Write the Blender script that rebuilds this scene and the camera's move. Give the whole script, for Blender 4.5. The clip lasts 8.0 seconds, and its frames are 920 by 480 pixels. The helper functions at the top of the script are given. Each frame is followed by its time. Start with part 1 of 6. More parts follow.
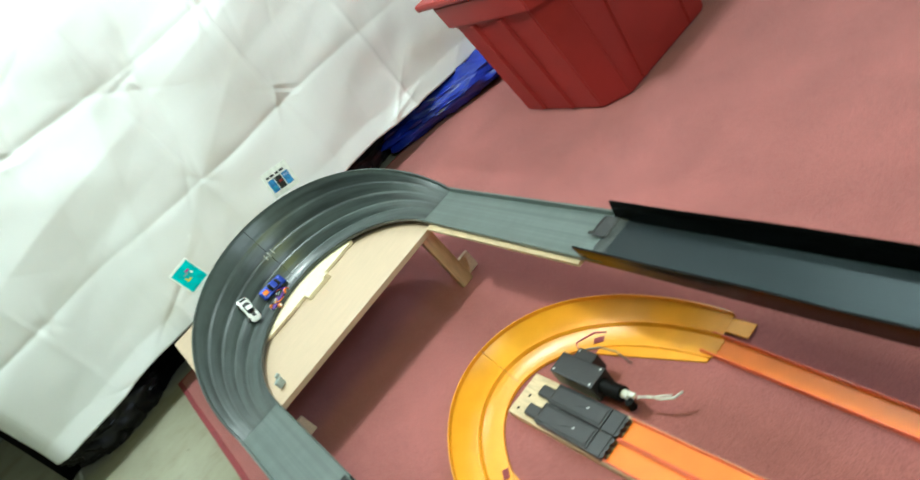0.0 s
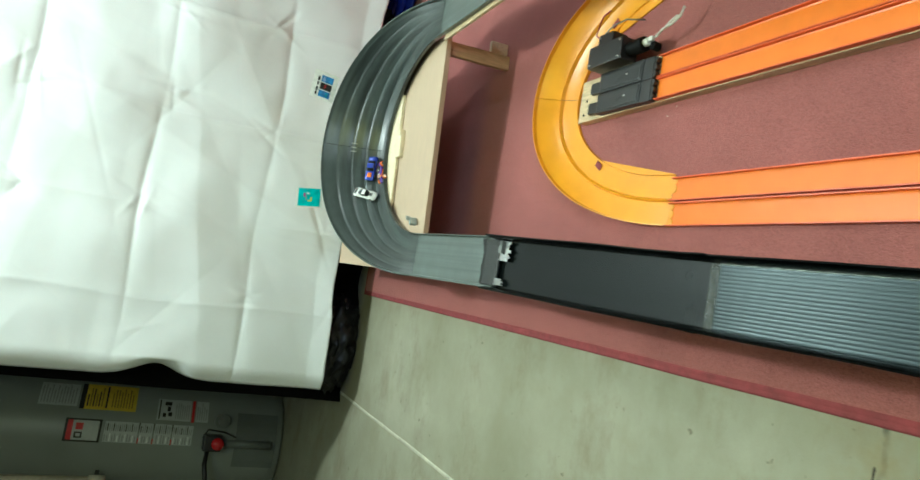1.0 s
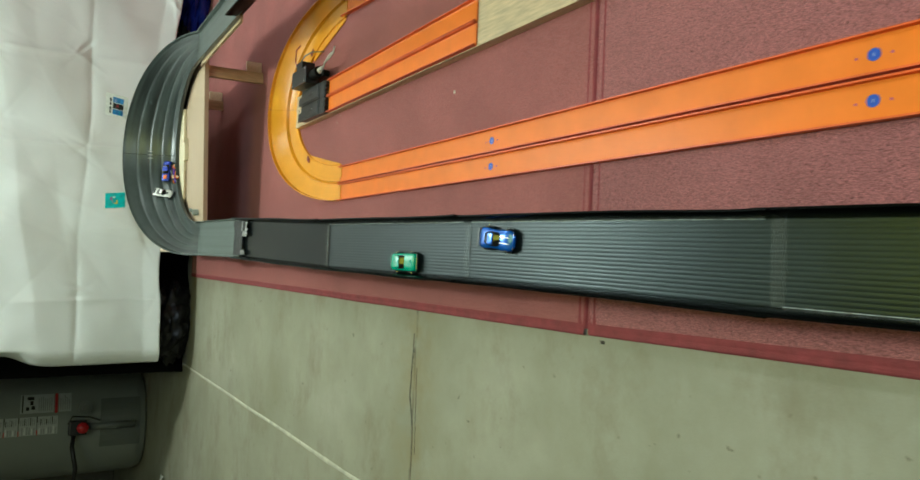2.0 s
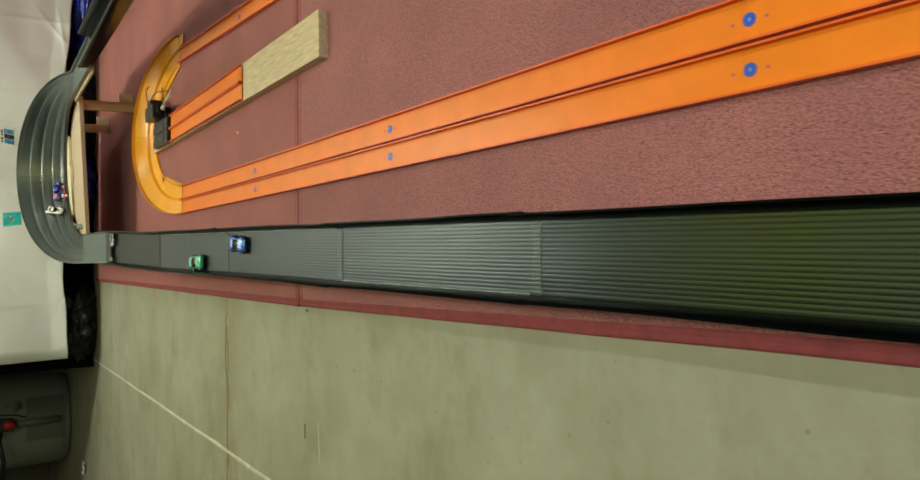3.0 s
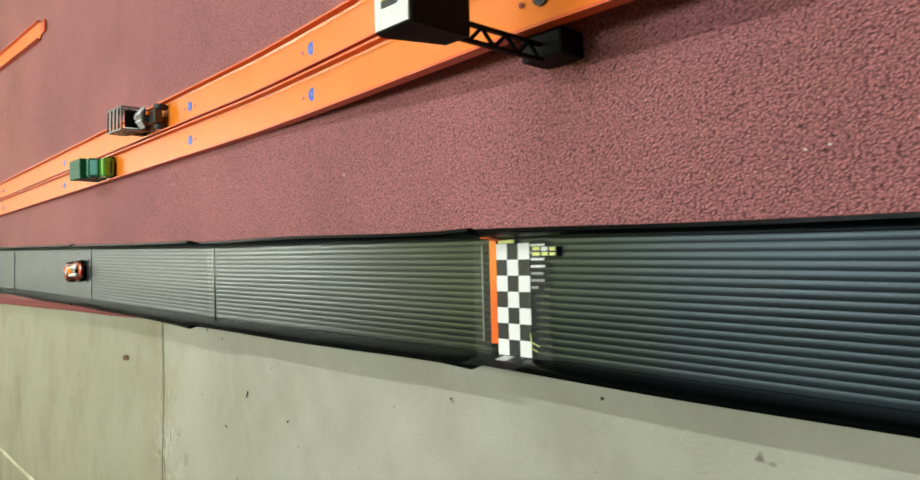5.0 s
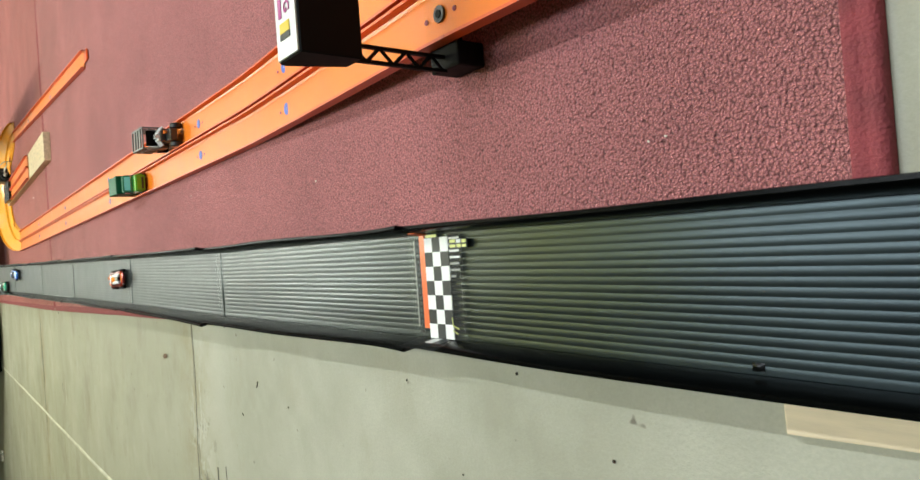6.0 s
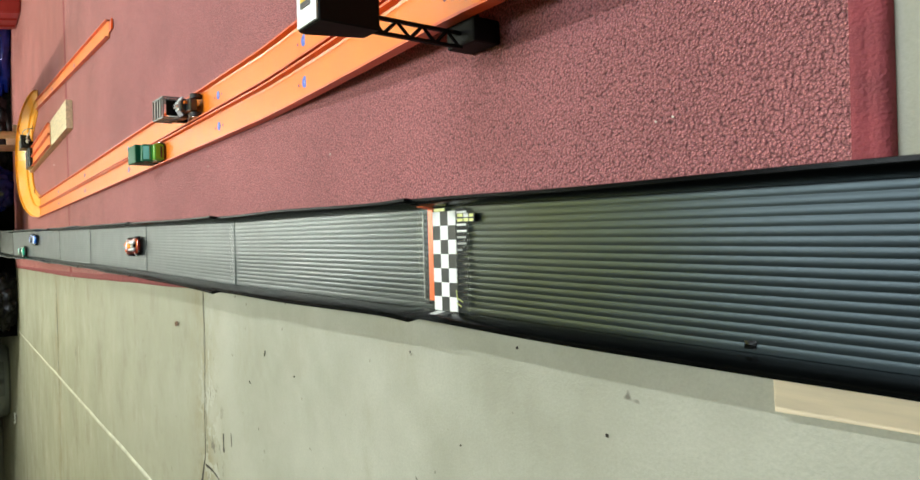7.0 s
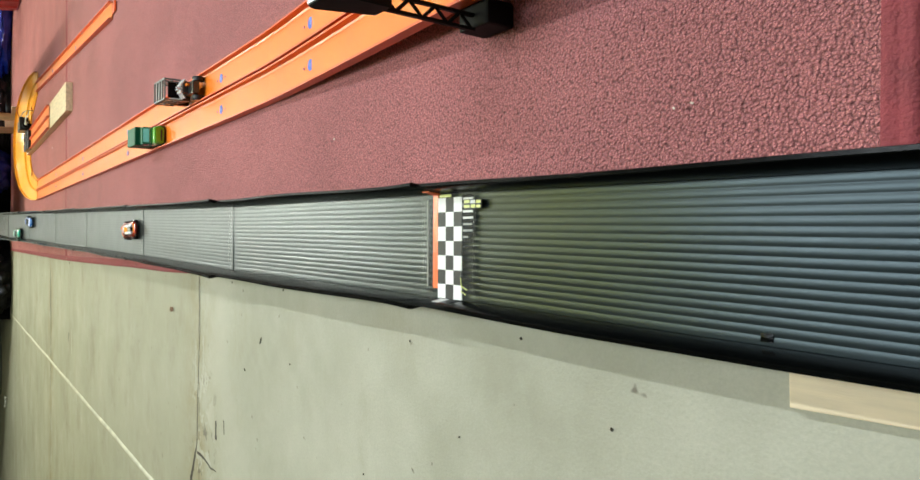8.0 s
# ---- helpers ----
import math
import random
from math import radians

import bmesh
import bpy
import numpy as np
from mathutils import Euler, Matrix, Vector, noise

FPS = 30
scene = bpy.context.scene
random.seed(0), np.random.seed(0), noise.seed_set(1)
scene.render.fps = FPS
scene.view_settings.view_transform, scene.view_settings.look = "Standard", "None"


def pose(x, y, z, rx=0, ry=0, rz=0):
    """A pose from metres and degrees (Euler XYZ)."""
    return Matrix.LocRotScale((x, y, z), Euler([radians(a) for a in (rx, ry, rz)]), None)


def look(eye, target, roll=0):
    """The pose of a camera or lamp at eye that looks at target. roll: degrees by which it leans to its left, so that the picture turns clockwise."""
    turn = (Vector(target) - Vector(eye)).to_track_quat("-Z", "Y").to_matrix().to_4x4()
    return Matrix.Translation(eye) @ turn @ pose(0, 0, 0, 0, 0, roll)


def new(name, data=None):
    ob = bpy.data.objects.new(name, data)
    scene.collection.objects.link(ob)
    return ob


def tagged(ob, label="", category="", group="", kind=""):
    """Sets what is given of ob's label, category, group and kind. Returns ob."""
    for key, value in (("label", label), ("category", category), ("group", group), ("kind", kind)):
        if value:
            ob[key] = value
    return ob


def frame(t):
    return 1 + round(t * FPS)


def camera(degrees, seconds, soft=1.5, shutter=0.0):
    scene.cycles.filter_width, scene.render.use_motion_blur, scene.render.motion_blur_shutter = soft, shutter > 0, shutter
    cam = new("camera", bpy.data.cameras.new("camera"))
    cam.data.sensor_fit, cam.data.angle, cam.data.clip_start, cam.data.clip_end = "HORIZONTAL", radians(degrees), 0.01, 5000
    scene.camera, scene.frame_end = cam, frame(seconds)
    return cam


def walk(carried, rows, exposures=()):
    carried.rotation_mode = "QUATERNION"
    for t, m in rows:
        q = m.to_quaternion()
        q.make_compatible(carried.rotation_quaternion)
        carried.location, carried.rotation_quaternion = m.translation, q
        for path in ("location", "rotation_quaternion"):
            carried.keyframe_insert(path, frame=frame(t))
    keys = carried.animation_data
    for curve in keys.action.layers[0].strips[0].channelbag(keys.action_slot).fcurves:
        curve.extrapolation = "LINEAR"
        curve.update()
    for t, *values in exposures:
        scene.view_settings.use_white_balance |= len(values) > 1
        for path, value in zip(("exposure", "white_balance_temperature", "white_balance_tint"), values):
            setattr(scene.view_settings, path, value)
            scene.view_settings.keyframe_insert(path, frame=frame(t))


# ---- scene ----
cam = camera(67.8, 8.0, shutter=0.12)
PATH = [
    (0, (0.35, 1.823, 0.9), (0.937, 3.475, -0.063), -39.1),
    (0.5, (0.228, 1.768, 0.9), (0.448, 3.557, 0.035), -67.4),
    (1, (0.172, 1.567, 0.798), (0.307, 3.386, -0.024), -78.9),
    (1.5, (0.153, 1.242, 0.722), (0.274, 3.012, -0.2), -82.1),
    (1.7, (0.161, 1.103, 0.696), (0.266, 2.829, -0.309), -83.8),
    (2.8, (0.205, 0.406, 0.589), (0.255, 2.033, -0.573), -88.7),
    (3, (0.193, 0.29, 0.559), (0.238, 1.903, -0.622), -89.7),
    (3.5, (0.166, -0.037, 0.52), (0.22, 1.533, -0.719), -87.9),
    (4, (0.157, -0.371, 0.458), (0.229, 1.111, -0.884), -86.3),
    (4.5, (0.169, -0.666, 0.392), (0.221, 0.787, -0.982), -89.2),
    (5, (0.194, -0.873, 0.353), (0.241, 0.59, -1.01), -90.2),
    (5.2, (0.204, -0.914, 0.342), (0.243, 0.599, -0.965), -92.4),
    (6.3, (0.183, -0.976, 0.309), (0.204, 0.618, -0.899), -93.6),
    (6.5, (0.18, -0.979, 0.313), (0.184, 0.622, -0.886), -93.2),
    (7, (0.18, -0.981, 0.314), (0.18, 0.628, -0.875), -91.6),
    (7.5, (0.174, -0.973, 0.313), (0.169, 0.637, -0.873), -90.7),
    (8, (0.172, -0.969, 0.313), (0.167, 0.634, -0.883), -89.9),
]
walk(cam, [(t, look(eye, target, roll)) for t, eye, target, roll in PATH],
     exposures=[(0, 0.12, 5270, 4), (1.0, -0.18, 5280, 0), (1.7, -0.42, 5330, 1), (2.8, -0.62, 6350, 5), (3.5, -0.42, 6450, 6), (4.0, -0.22, 6250, 7), (4.5, 0.00, 6100, 8), (5.0, 0.05, 6100, 10), (6.5, 0.22, 5920, 11), (8.0, 0.24, 5920, 11)])

# ---------------------------------------------------------------- light
world = bpy.data.worlds.new("world")
scene.world = world
world.use_nodes = True
world.node_tree.nodes["Background"].inputs[0].default_value = (0.9, 1.0, 0.85, 1)
world.node_tree.nodes["Background"].inputs[1].default_value = 0.004


bulb = bpy.data.lights.new("hanging_bulb", "POINT")
bulb.energy, bulb.shadow_soft_size, bulb.color = 96, 0.06, (1.0, 0.97, 0.77)
new("hanging_bulb", bulb).location = (0.52, 3.40, 2.20)
side = bpy.data.lights.new("side_bulb", "POINT")
side.energy, side.shadow_soft_size, side.color = 43, 0.06, (1.0, 0.97, 0.79)
new("side_bulb", side).location = (2.15, 3.25, 2.32)


def area_lamp(name, eye, size_x, size_y, watts, colour):
    data = bpy.data.lights.new(name, "AREA")
    data.shape, data.size, data.size_y, data.energy, data.color = "RECTANGLE", size_x, size_y, watts, colour
    new(name, data).location = eye


# two cool tubes over the near end, and an added, unseen yellow-green lamp for the yellow reflection in the black floor
area_lamp("ceiling_tube", (1.60, -0.45, 2.28), 0.07, 1.50, 34, (0.98, 1.0, 0.94))
area_lamp("ceiling_tube", (0.52, 0.10, 2.30), 0.40, 1.20, 31, (0.94, 1.0, 0.98))
area_lamp("added_yellow_glow", (0.45, 1.55, 2.36), 0.80, 1.20, 16, (0.92, 0.86, 0.06))

# ---------------------------------------------------------------- materials
def material(name, colour, rough=0.5, metal=0.0, vary=0.12, grain=60.0, bump=0.0, bump_scale=300.0, stain=0.0, stain_scale=4.0,
             stain_colour=None, spec=0.5, coat=0.0, stretch=(1, 1, 1), random_tint=0.0, alpha=1.0, transmission=0.0):
    m = bpy.data.materials.new(name)
    m.use_nodes = True
    nt = m.node_tree
    b = nt.nodes["Principled BSDF"]
    n, l = nt.nodes, nt.links
    geo = n.new("ShaderNodeNewGeometry")
    mp = n.new("ShaderNodeMapping")
    mp.inputs["Scale"].default_value = stretch
    l.new(geo.outputs["Position"], mp.inputs[0])
    tex = n.new("ShaderNodeTexNoise")
    tex.inputs["Scale"].default_value, tex.inputs["Detail"].default_value = grain, 5
    l.new(mp.outputs[0], tex.inputs["Vector"])
    ramp = n.new("ShaderNodeMapRange")
    ramp.inputs[1].default_value, ramp.inputs[2].default_value = 0.3, 0.7
    ramp.inputs[3].default_value, ramp.inputs[4].default_value = 1 - vary, 1 + vary
    l.new(tex.outputs["Fac"], ramp.inputs[0])
    mul = n.new("ShaderNodeVectorMath")
    mul.operation = "SCALE"
    mul.inputs[0].default_value = colour
    l.new(ramp.outputs[0], mul.inputs["Scale"])
    out = mul.outputs[0]
    if random_tint:
        info = n.new("ShaderNodeObjectInfo")
        r2 = n.new("ShaderNodeMapRange")
        r2.inputs[3].default_value, r2.inputs[4].default_value = 1 - random_tint, 1 + random_tint
        l.new(info.outputs["Random"], r2.inputs[0])
        m2 = n.new("ShaderNodeVectorMath")
        m2.operation = "SCALE"
        l.new(out, m2.inputs[0]), l.new(r2.outputs[0], m2.inputs["Scale"])
        out = m2.outputs[0]
    rough_out = None
    if stain:
        st = n.new("ShaderNodeTexNoise")
        st.inputs["Scale"].default_value, st.inputs["Detail"].default_value = stain_scale, 6
        st.inputs["Roughness"].default_value = 0.62
        l.new(mp.outputs[0], st.inputs["Vector"])
        sr = n.new("ShaderNodeMapRange")
        sr.inputs[1].default_value, sr.inputs[2].default_value, sr.inputs[4].default_value = 0.45, 0.72, stain
        l.new(st.outputs["Fac"], sr.inputs[0])
        mx = n.new("ShaderNodeMix")
        mx.data_type = "RGBA"
        l.new(sr.outputs[0], mx.inputs[0])
        l.new(out, mx.inputs[6])
        mx.inputs[7].default_value = (*(stain_colour or [c * 0.5 for c in colour]), 1)
        out = mx.outputs[2]
    rr = n.new("ShaderNodeMapRange")
    rr.inputs[3].default_value, rr.inputs[4].default_value = max(0.02, rough * 0.85), min(1, rough * 1.15)
    l.new(tex.outputs["Fac"], rr.inputs[0])
    l.new(rr.outputs[0], b.inputs["Roughness"])
    l.new(out, b.inputs["Base Color"])
    b.inputs["Metallic"].default_value = metal
    b.inputs["Specular IOR Level"].default_value = spec
    b.inputs["Coat Weight"].default_value = coat
    b.inputs["Coat Roughness"].default_value = 0.08
    b.inputs["Alpha"].default_value = alpha
    b.inputs["Transmission Weight"].default_value = transmission
    if bump:
        bt = n.new("ShaderNodeTexNoise")
        bt.inputs["Scale"].default_value, bt.inputs["Detail"].default_value = bump_scale, 3
        l.new(mp.outputs[0], bt.inputs["Vector"])
        bp = n.new("ShaderNodeBump")
        bp.inputs["Strength"].default_value, bp.inputs["Distance"].default_value = bump, 0.002
        l.new(bt.outputs["Fac"], bp.inputs["Height"])
        l.new(bp.outputs[0], b.inputs["Normal"])
    return m


def carpet_material(name, colour, nub, deep=0.5, specks=0.28, relief=0.8):
    """Looped pile: small nubs, the shade in their gaps put into the colour, over broad flattened patches."""
    m = bpy.data.materials.new(name)
    m.use_nodes = True
    nt = m.node_tree
    n, l, b = nt.nodes, nt.links, nt.nodes["Principled BSDF"]
    geo = n.new("ShaderNodeNewGeometry")
    warp = n.new("ShaderNodeTexNoise")
    warp.inputs["Scale"].default_value = nub * 0.8
    l.new(geo.outputs["Position"], warp.inputs["Vector"])
    add = n.new("ShaderNodeMixRGB")
    add.blend_type, add.inputs[0].default_value = "ADD", 0.002
    l.new(geo.outputs["Position"], add.inputs[1]), l.new(warp.outputs["Color"], add.inputs[2])
    vor = n.new("ShaderNodeTexVoronoi")
    vor.inputs["Scale"].default_value = nub
    l.new(add.outputs[0], vor.inputs["Vector"])
    fine = n.new("ShaderNodeTexNoise")
    fine.inputs["Scale"].default_value, fine.inputs["Detail"].default_value = nub * 3, 3
    l.new(geo.outputs["Position"], fine.inputs["Vector"])
    broad = n.new("ShaderNodeTexNoise")
    broad.inputs["Scale"].default_value, broad.inputs["Detail"].default_value = 5, 4
    l.new(geo.outputs["Position"], broad.inputs["Vector"])
    gap_shade = n.new("ShaderNodeMapRange")
    gap_shade.inputs[1].default_value, gap_shade.inputs[2].default_value = 0.25, 0.95
    gap_shade.inputs[3].default_value, gap_shade.inputs[4].default_value = 1.12, deep
    l.new(vor.outputs["Distance"], gap_shade.inputs[0])
    tone = n.new("ShaderNodeMapRange")
    tone.inputs[1].default_value, tone.inputs[2].default_value = 0.3, 0.7
    tone.inputs[3].default_value, tone.inputs[4].default_value = 0.86, 1.12
    l.new(broad.outputs["Fac"], tone.inputs[0])
    speck = n.new("ShaderNodeMapRange")
    speck.inputs[1].default_value, speck.inputs[2].default_value = 0.3, 0.7
    speck.inputs[3].default_value, speck.inputs[4].default_value = 1 - specks, 1 + specks
    l.new(fine.outputs["Fac"], speck.inputs[0])
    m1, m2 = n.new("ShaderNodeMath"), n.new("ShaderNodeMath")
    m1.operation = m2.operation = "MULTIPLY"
    l.new(gap_shade.outputs[0], m1.inputs[0]), l.new(tone.outputs[0], m1.inputs[1])
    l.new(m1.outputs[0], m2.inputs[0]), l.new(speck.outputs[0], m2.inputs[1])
    mul = n.new("ShaderNodeVectorMath")
    mul.operation, mul.inputs[0].default_value = "SCALE", colour
    l.new(m2.outputs[0], mul.inputs["Scale"])
    l.new(mul.outputs[0], b.inputs["Base Color"])
    b.inputs["Roughness"].default_value, b.inputs["Specular IOR Level"].default_value = 0.95, 0.15
    b.inputs["Sheen Weight"].default_value = 0.15
    bp = n.new("ShaderNodeBump")
    bp.invert = True
    bp.inputs["Strength"].default_value, bp.inputs["Distance"].default_value = relief, 0.0022
    l.new(vor.outputs["Distance"], bp.inputs["Height"])
    l.new(bp.outputs[0], b.inputs["Normal"])
    return m


def concrete_material():
    """Trowelled basement slab: mottled, with two dirty hairline cracks across it and rusty patches."""
    m = bpy.data.materials.new("concrete")
    m.use_nodes = True
    nt = m.node_tree
    n, l, b = nt.nodes, nt.links, nt.nodes["Principled BSDF"]
    geo = n.new("ShaderNodeNewGeometry")
    sep = n.new("ShaderNodeSeparateXYZ")
    l.new(geo.outputs["Position"], sep.inputs[0])

    def noise_tex(scale, detail=6, rough=0.6, stretch=None):
        t = n.new("ShaderNodeTexNoise")
        t.inputs["Scale"].default_value, t.inputs["Detail"].default_value, t.inputs["Roughness"].default_value = scale, detail, rough
        src = geo.outputs["Position"]
        if stretch:
            mp = n.new("ShaderNodeMapping")
            mp.inputs["Scale"].default_value = stretch
            l.new(src, mp.inputs[0])
            src = mp.outputs[0]
        l.new(src, t.inputs["Vector"])
        return t.outputs["Fac"]

    def remap(src, a, bb, c, d):
        r = n.new("ShaderNodeMapRange")
        for k, v in zip((1, 2, 3, 4), (a, bb, c, d)):
            r.inputs[k].default_value = v
        l.new(src, r.inputs[0])
        return r.outputs[0]

    def math_node(op, a, c):
        k = n.new("ShaderNodeMath")
        k.operation = op
        for i, v in enumerate((a, c)):
            if isinstance(v, (int, float)):
                k.inputs[i].default_value = v
            else:
                l.new(v, k.inputs[i])
        return k.outputs[0]

    def mix(fac, a, c):
        k = n.new("ShaderNodeMix")
        k.data_type = "RGBA"
        l.new(fac, k.inputs[0])
        for i, v in ((6, a), (7, c)):
            if isinstance(v, tuple):
                k.inputs[i].default_value = (*v, 1)
            else:
                l.new(v, k.inputs[i])
        return k.outputs[2]

    broad, mid, fine = noise_tex(3.2), noise_tex(14, 7, 0.65), noise_tex(420, 3)
    col = mix(remap(broad, 0.35, 0.68, 0, 1), (0.46, 0.45, 0.36), (0.31, 0.305, 0.225))
    col = mix(remap(mid, 0.42, 0.75, 0, 0.35), col, (0.60, 0.60, 0.50))
    col = mix(remap(noise_tex(7, 6, 0.7, (0.6, 1.2, 1)), 0.54, 0.78, 0, 0.6), col, (0.30, 0.27, 0.17))
    col = mix(remap(fine, 0.35, 0.7, 0, 0.25), col, (0.28, 0.28, 0.22))
    col = mix(remap(noise_tex(55, 2, 0.5), 0.71, 0.75, 0, 0.75), col, (0.10, 0.085, 0.06))
    # the pour beyond the near crack is older, yellower and dirtier, in uneven drifts
    old = math_node("MULTIPLY", remap(sep.outputs[1], 0.09, 0.15, 0, 1), remap(noise_tex(2.3, 6, 0.7), 0.30, 0.70, 0.20, 0.72))
    col = mix(old, col, (0.250, 0.238, 0.150))
    old = math_node("MULTIPLY", remap(sep.outputs[1], 0.09, 0.13, 0, 1), remap(noise_tex(5, 7, 0.72, (0.8, 1.2, 1)), 0.52, 0.74, 0, 0.6))
    col = mix(old, col, (0.185, 0.150, 0.082))
    # cracks that run across the slab, with dirt worn into them here and there
    wob = math_node("MULTIPLY", math_node("SUBTRACT", noise_tex(7, 5, 0.7), 0.5), 0.035)
    wet = noise_tex(16, 4, 0.6)
    for place, width in ((2.075, 0.006), (0.131, 0.005)):
        off = math_node("ABSOLUTE", math_node("ADD", math_node("SUBTRACT", sep.outputs[1], place), wob), 0)
        line = remap(off, width * 0.25, width, 1, 0)
        dirt = math_node("MULTIPLY", line, remap(wet, 0.36, 0.58, 0.25, 0.97))
        col = mix(dirt, col, (0.07, 0.062, 0.045))
        halo = math_node("MULTIPLY", remap(off, 0.0, 0.12, 0.75, 0), remap(mid, 0.38, 0.62, 0, 1))
        col = mix(halo, col, (0.27, 0.225, 0.115))
    flake = math_node("MULTIPLY", remap(math_node("ABSOLUTE", math_node("SUBTRACT", sep.outputs[1], 0.11), 0), 0.02, 0.085, 1, 0), remap(sep.outputs[0], 0.06, -0.06, 0, 1))
    bits = noise_tex(26, 5, 0.62)
    col = mix(math_node("MULTIPLY", flake, remap(bits, 0.52, 0.55, 0, 0.5)), col, (0.52, 0.52, 0.44))
    col = mix(math_node("MULTIPLY", flake, remap(noise_tex(34, 5, 0.7), 0.57, 0.61, 0, 0.7)), col, (0.10, 0.09, 0.065))
    l.new(col, b.inputs["Base Color"])
    l.new(remap(mid, 0.3, 0.7, 0.5, 0.8), b.inputs["Roughness"])
    b.inputs["Specular IOR Level"].default_value = 0.35
    bp = n.new("ShaderNodeBump")
    bp.inputs["Strength"].default_value, bp.inputs["Distance"].default_value = 0.35, 0.002
    l.new(math_node("ADD", mid, math_node("MULTIPLY", fine, 0.35)), bp.inputs["Height"])
    l.new(bp.outputs[0], b.inputs["Normal"])
    return m


CONCRETE = concrete_material()
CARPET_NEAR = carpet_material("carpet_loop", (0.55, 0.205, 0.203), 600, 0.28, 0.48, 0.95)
CARPET_FAR = carpet_material("carpet_flat", (0.42, 0.146, 0.136), 640, 0.62, 0.22, 0.7)
BINDING = material("carpet_binding", (0.27, 0.05, 0.058), 0.8, bump=0.6, bump_scale=500, vary=0.2)
CAULK = material("joint_filler", (0.56, 0.55, 0.44), 0.7, vary=0.2, grain=30, stain=0.6, stain_scale=25, bump=0.5)
PAPER = material("white_paper", (0.85, 0.88, 0.89), 0.55, vary=0.02, grain=6, bump=0.05, bump_scale=60)


def crumple(m):
    """Sharp-edged facets and fine creases of paper that was folded and unfolded."""
    nt = m.node_tree
    n, l, b = nt.nodes, nt.links, nt.nodes["Principled BSDF"]
    geo = n.new("ShaderNodeNewGeometry")
    warp = n.new("ShaderNodeTexNoise")
    warp.inputs["Scale"].default_value, warp.inputs["Detail"].default_value = 2.5, 2
    l.new(geo.outputs["Position"], warp.inputs["Vector"])
    add = n.new("ShaderNodeMixRGB")
    add.blend_type, add.inputs[0].default_value = "ADD", 0.35
    l.new(geo.outputs["Position"], add.inputs[1]), l.new(warp.outputs["Color"], add.inputs[2])
    last = b.inputs["Normal"].links[0].from_socket
    where = n.new("ShaderNodeTexNoise")
    where.inputs["Scale"].default_value = 1.8
    l.new(geo.outputs["Position"], where.inputs["Vector"])
    for scale, depth in ((2.2, 0.010), (5.5, 0.0030)):
        v = n.new("ShaderNodeTexVoronoi")
        v.feature = "F1"
        v.inputs["Scale"].default_value = scale
        l.new(add.outputs[0], v.inputs["Vector"])
        keep = n.new("ShaderNodeMapRange")
        keep.inputs[1].default_value, keep.inputs[2].default_value, keep.inputs[4].default_value = 0.38, 0.62, 1.0
        keep.inputs[3].default_value = 0.25 if scale < 4 else 0.0
        l.new(where.outputs["Fac"], keep.inputs[0])
        bp = n.new("ShaderNodeBump")
        bp.inputs["Distance"].default_value = depth
        l.new(keep.outputs[0], bp.inputs["Strength"])
        l.new(v.outputs["Distance"], bp.inputs["Height"])
        l.new(last, bp.inputs["Normal"])
        last = bp.outputs[0]
    l.new(last, b.inputs["Normal"])


crumple(PAPER)
BLACK_SHEET = material("black_plastic_film", (0.008, 0.008, 0.01), 0.32, vary=0.3, grain=20, bump=0.5, bump_scale=30)
BLACK_CLOTH = material("black_backing_cloth", (0.003, 0.003, 0.003), 0.9, spec=0.1)
BLUE_FILM = material("blue_tarpaulin", (0.014, 0.032, 0.34), 0.22, vary=0.3, grain=20, bump=0.5, bump_scale=40)
WALL = material("block_wall_paint", (0.20, 0.195, 0.15), 0.8, vary=0.1, grain=8, stain=0.4, bump=0.3, bump_scale=120)
CEILING_PALE = material("ceiling_paint", (0.42, 0.47, 0.49), 0.8, vary=0.1, grain=8)
JOIST = material("ceiling_boards", (0.30, 0.26, 0.06), 0.8, vary=0.2, grain=10, stretch=(1, 8, 1))
FLUTED = material("black_fluted_plastic", (0.0034, 0.0056, 0.0066), 0.33, vary=0.2, grain=30, stain=0.4, stain_scale=9, stain_colour=(0.006, 0.0095, 0.0105), spec=0.39)
# the bluish cast of the reflected light is put into the specular tint
FLUTED.node_tree.nodes["Principled BSDF"].inputs["Specular Tint"].default_value = (0.78, 0.96, 1.0, 1)
FLAT_BLACK = material("black_flat_plastic", (0.0036, 0.0052, 0.0056), 0.24, vary=0.2, grain=30, stain=0.4, stain_scale=9, stain_colour=(0.006, 0.0085, 0.009), spec=0.14)
SMOOTH = material("black_smooth_plastic", (0.0015, 0.0019, 0.0019), 0.24, vary=0.2, grain=40, bump=0.06, bump_scale=200, spec=0.10)
# one grey plastic in two tones: shaded for the banking, lit for the flats
GREY_SHADED = material("shaded_grey_vacuum_formed_plastic", (0.062, 0.078, 0.075), 0.30, vary=0.10, grain=35, bump=0.03, bump_scale=120, stain=0.3, stain_scale=5, stain_colour=(0.034, 0.043, 0.042))
GREY_LIT = material("lit_grey_vacuum_formed_plastic", (0.112, 0.140, 0.133), 0.36, vary=0.1, grain=35, bump=0.06, bump_scale=120, stain=0.3, stain_scale=9, stain_colour=(0.07, 0.085, 0.083))


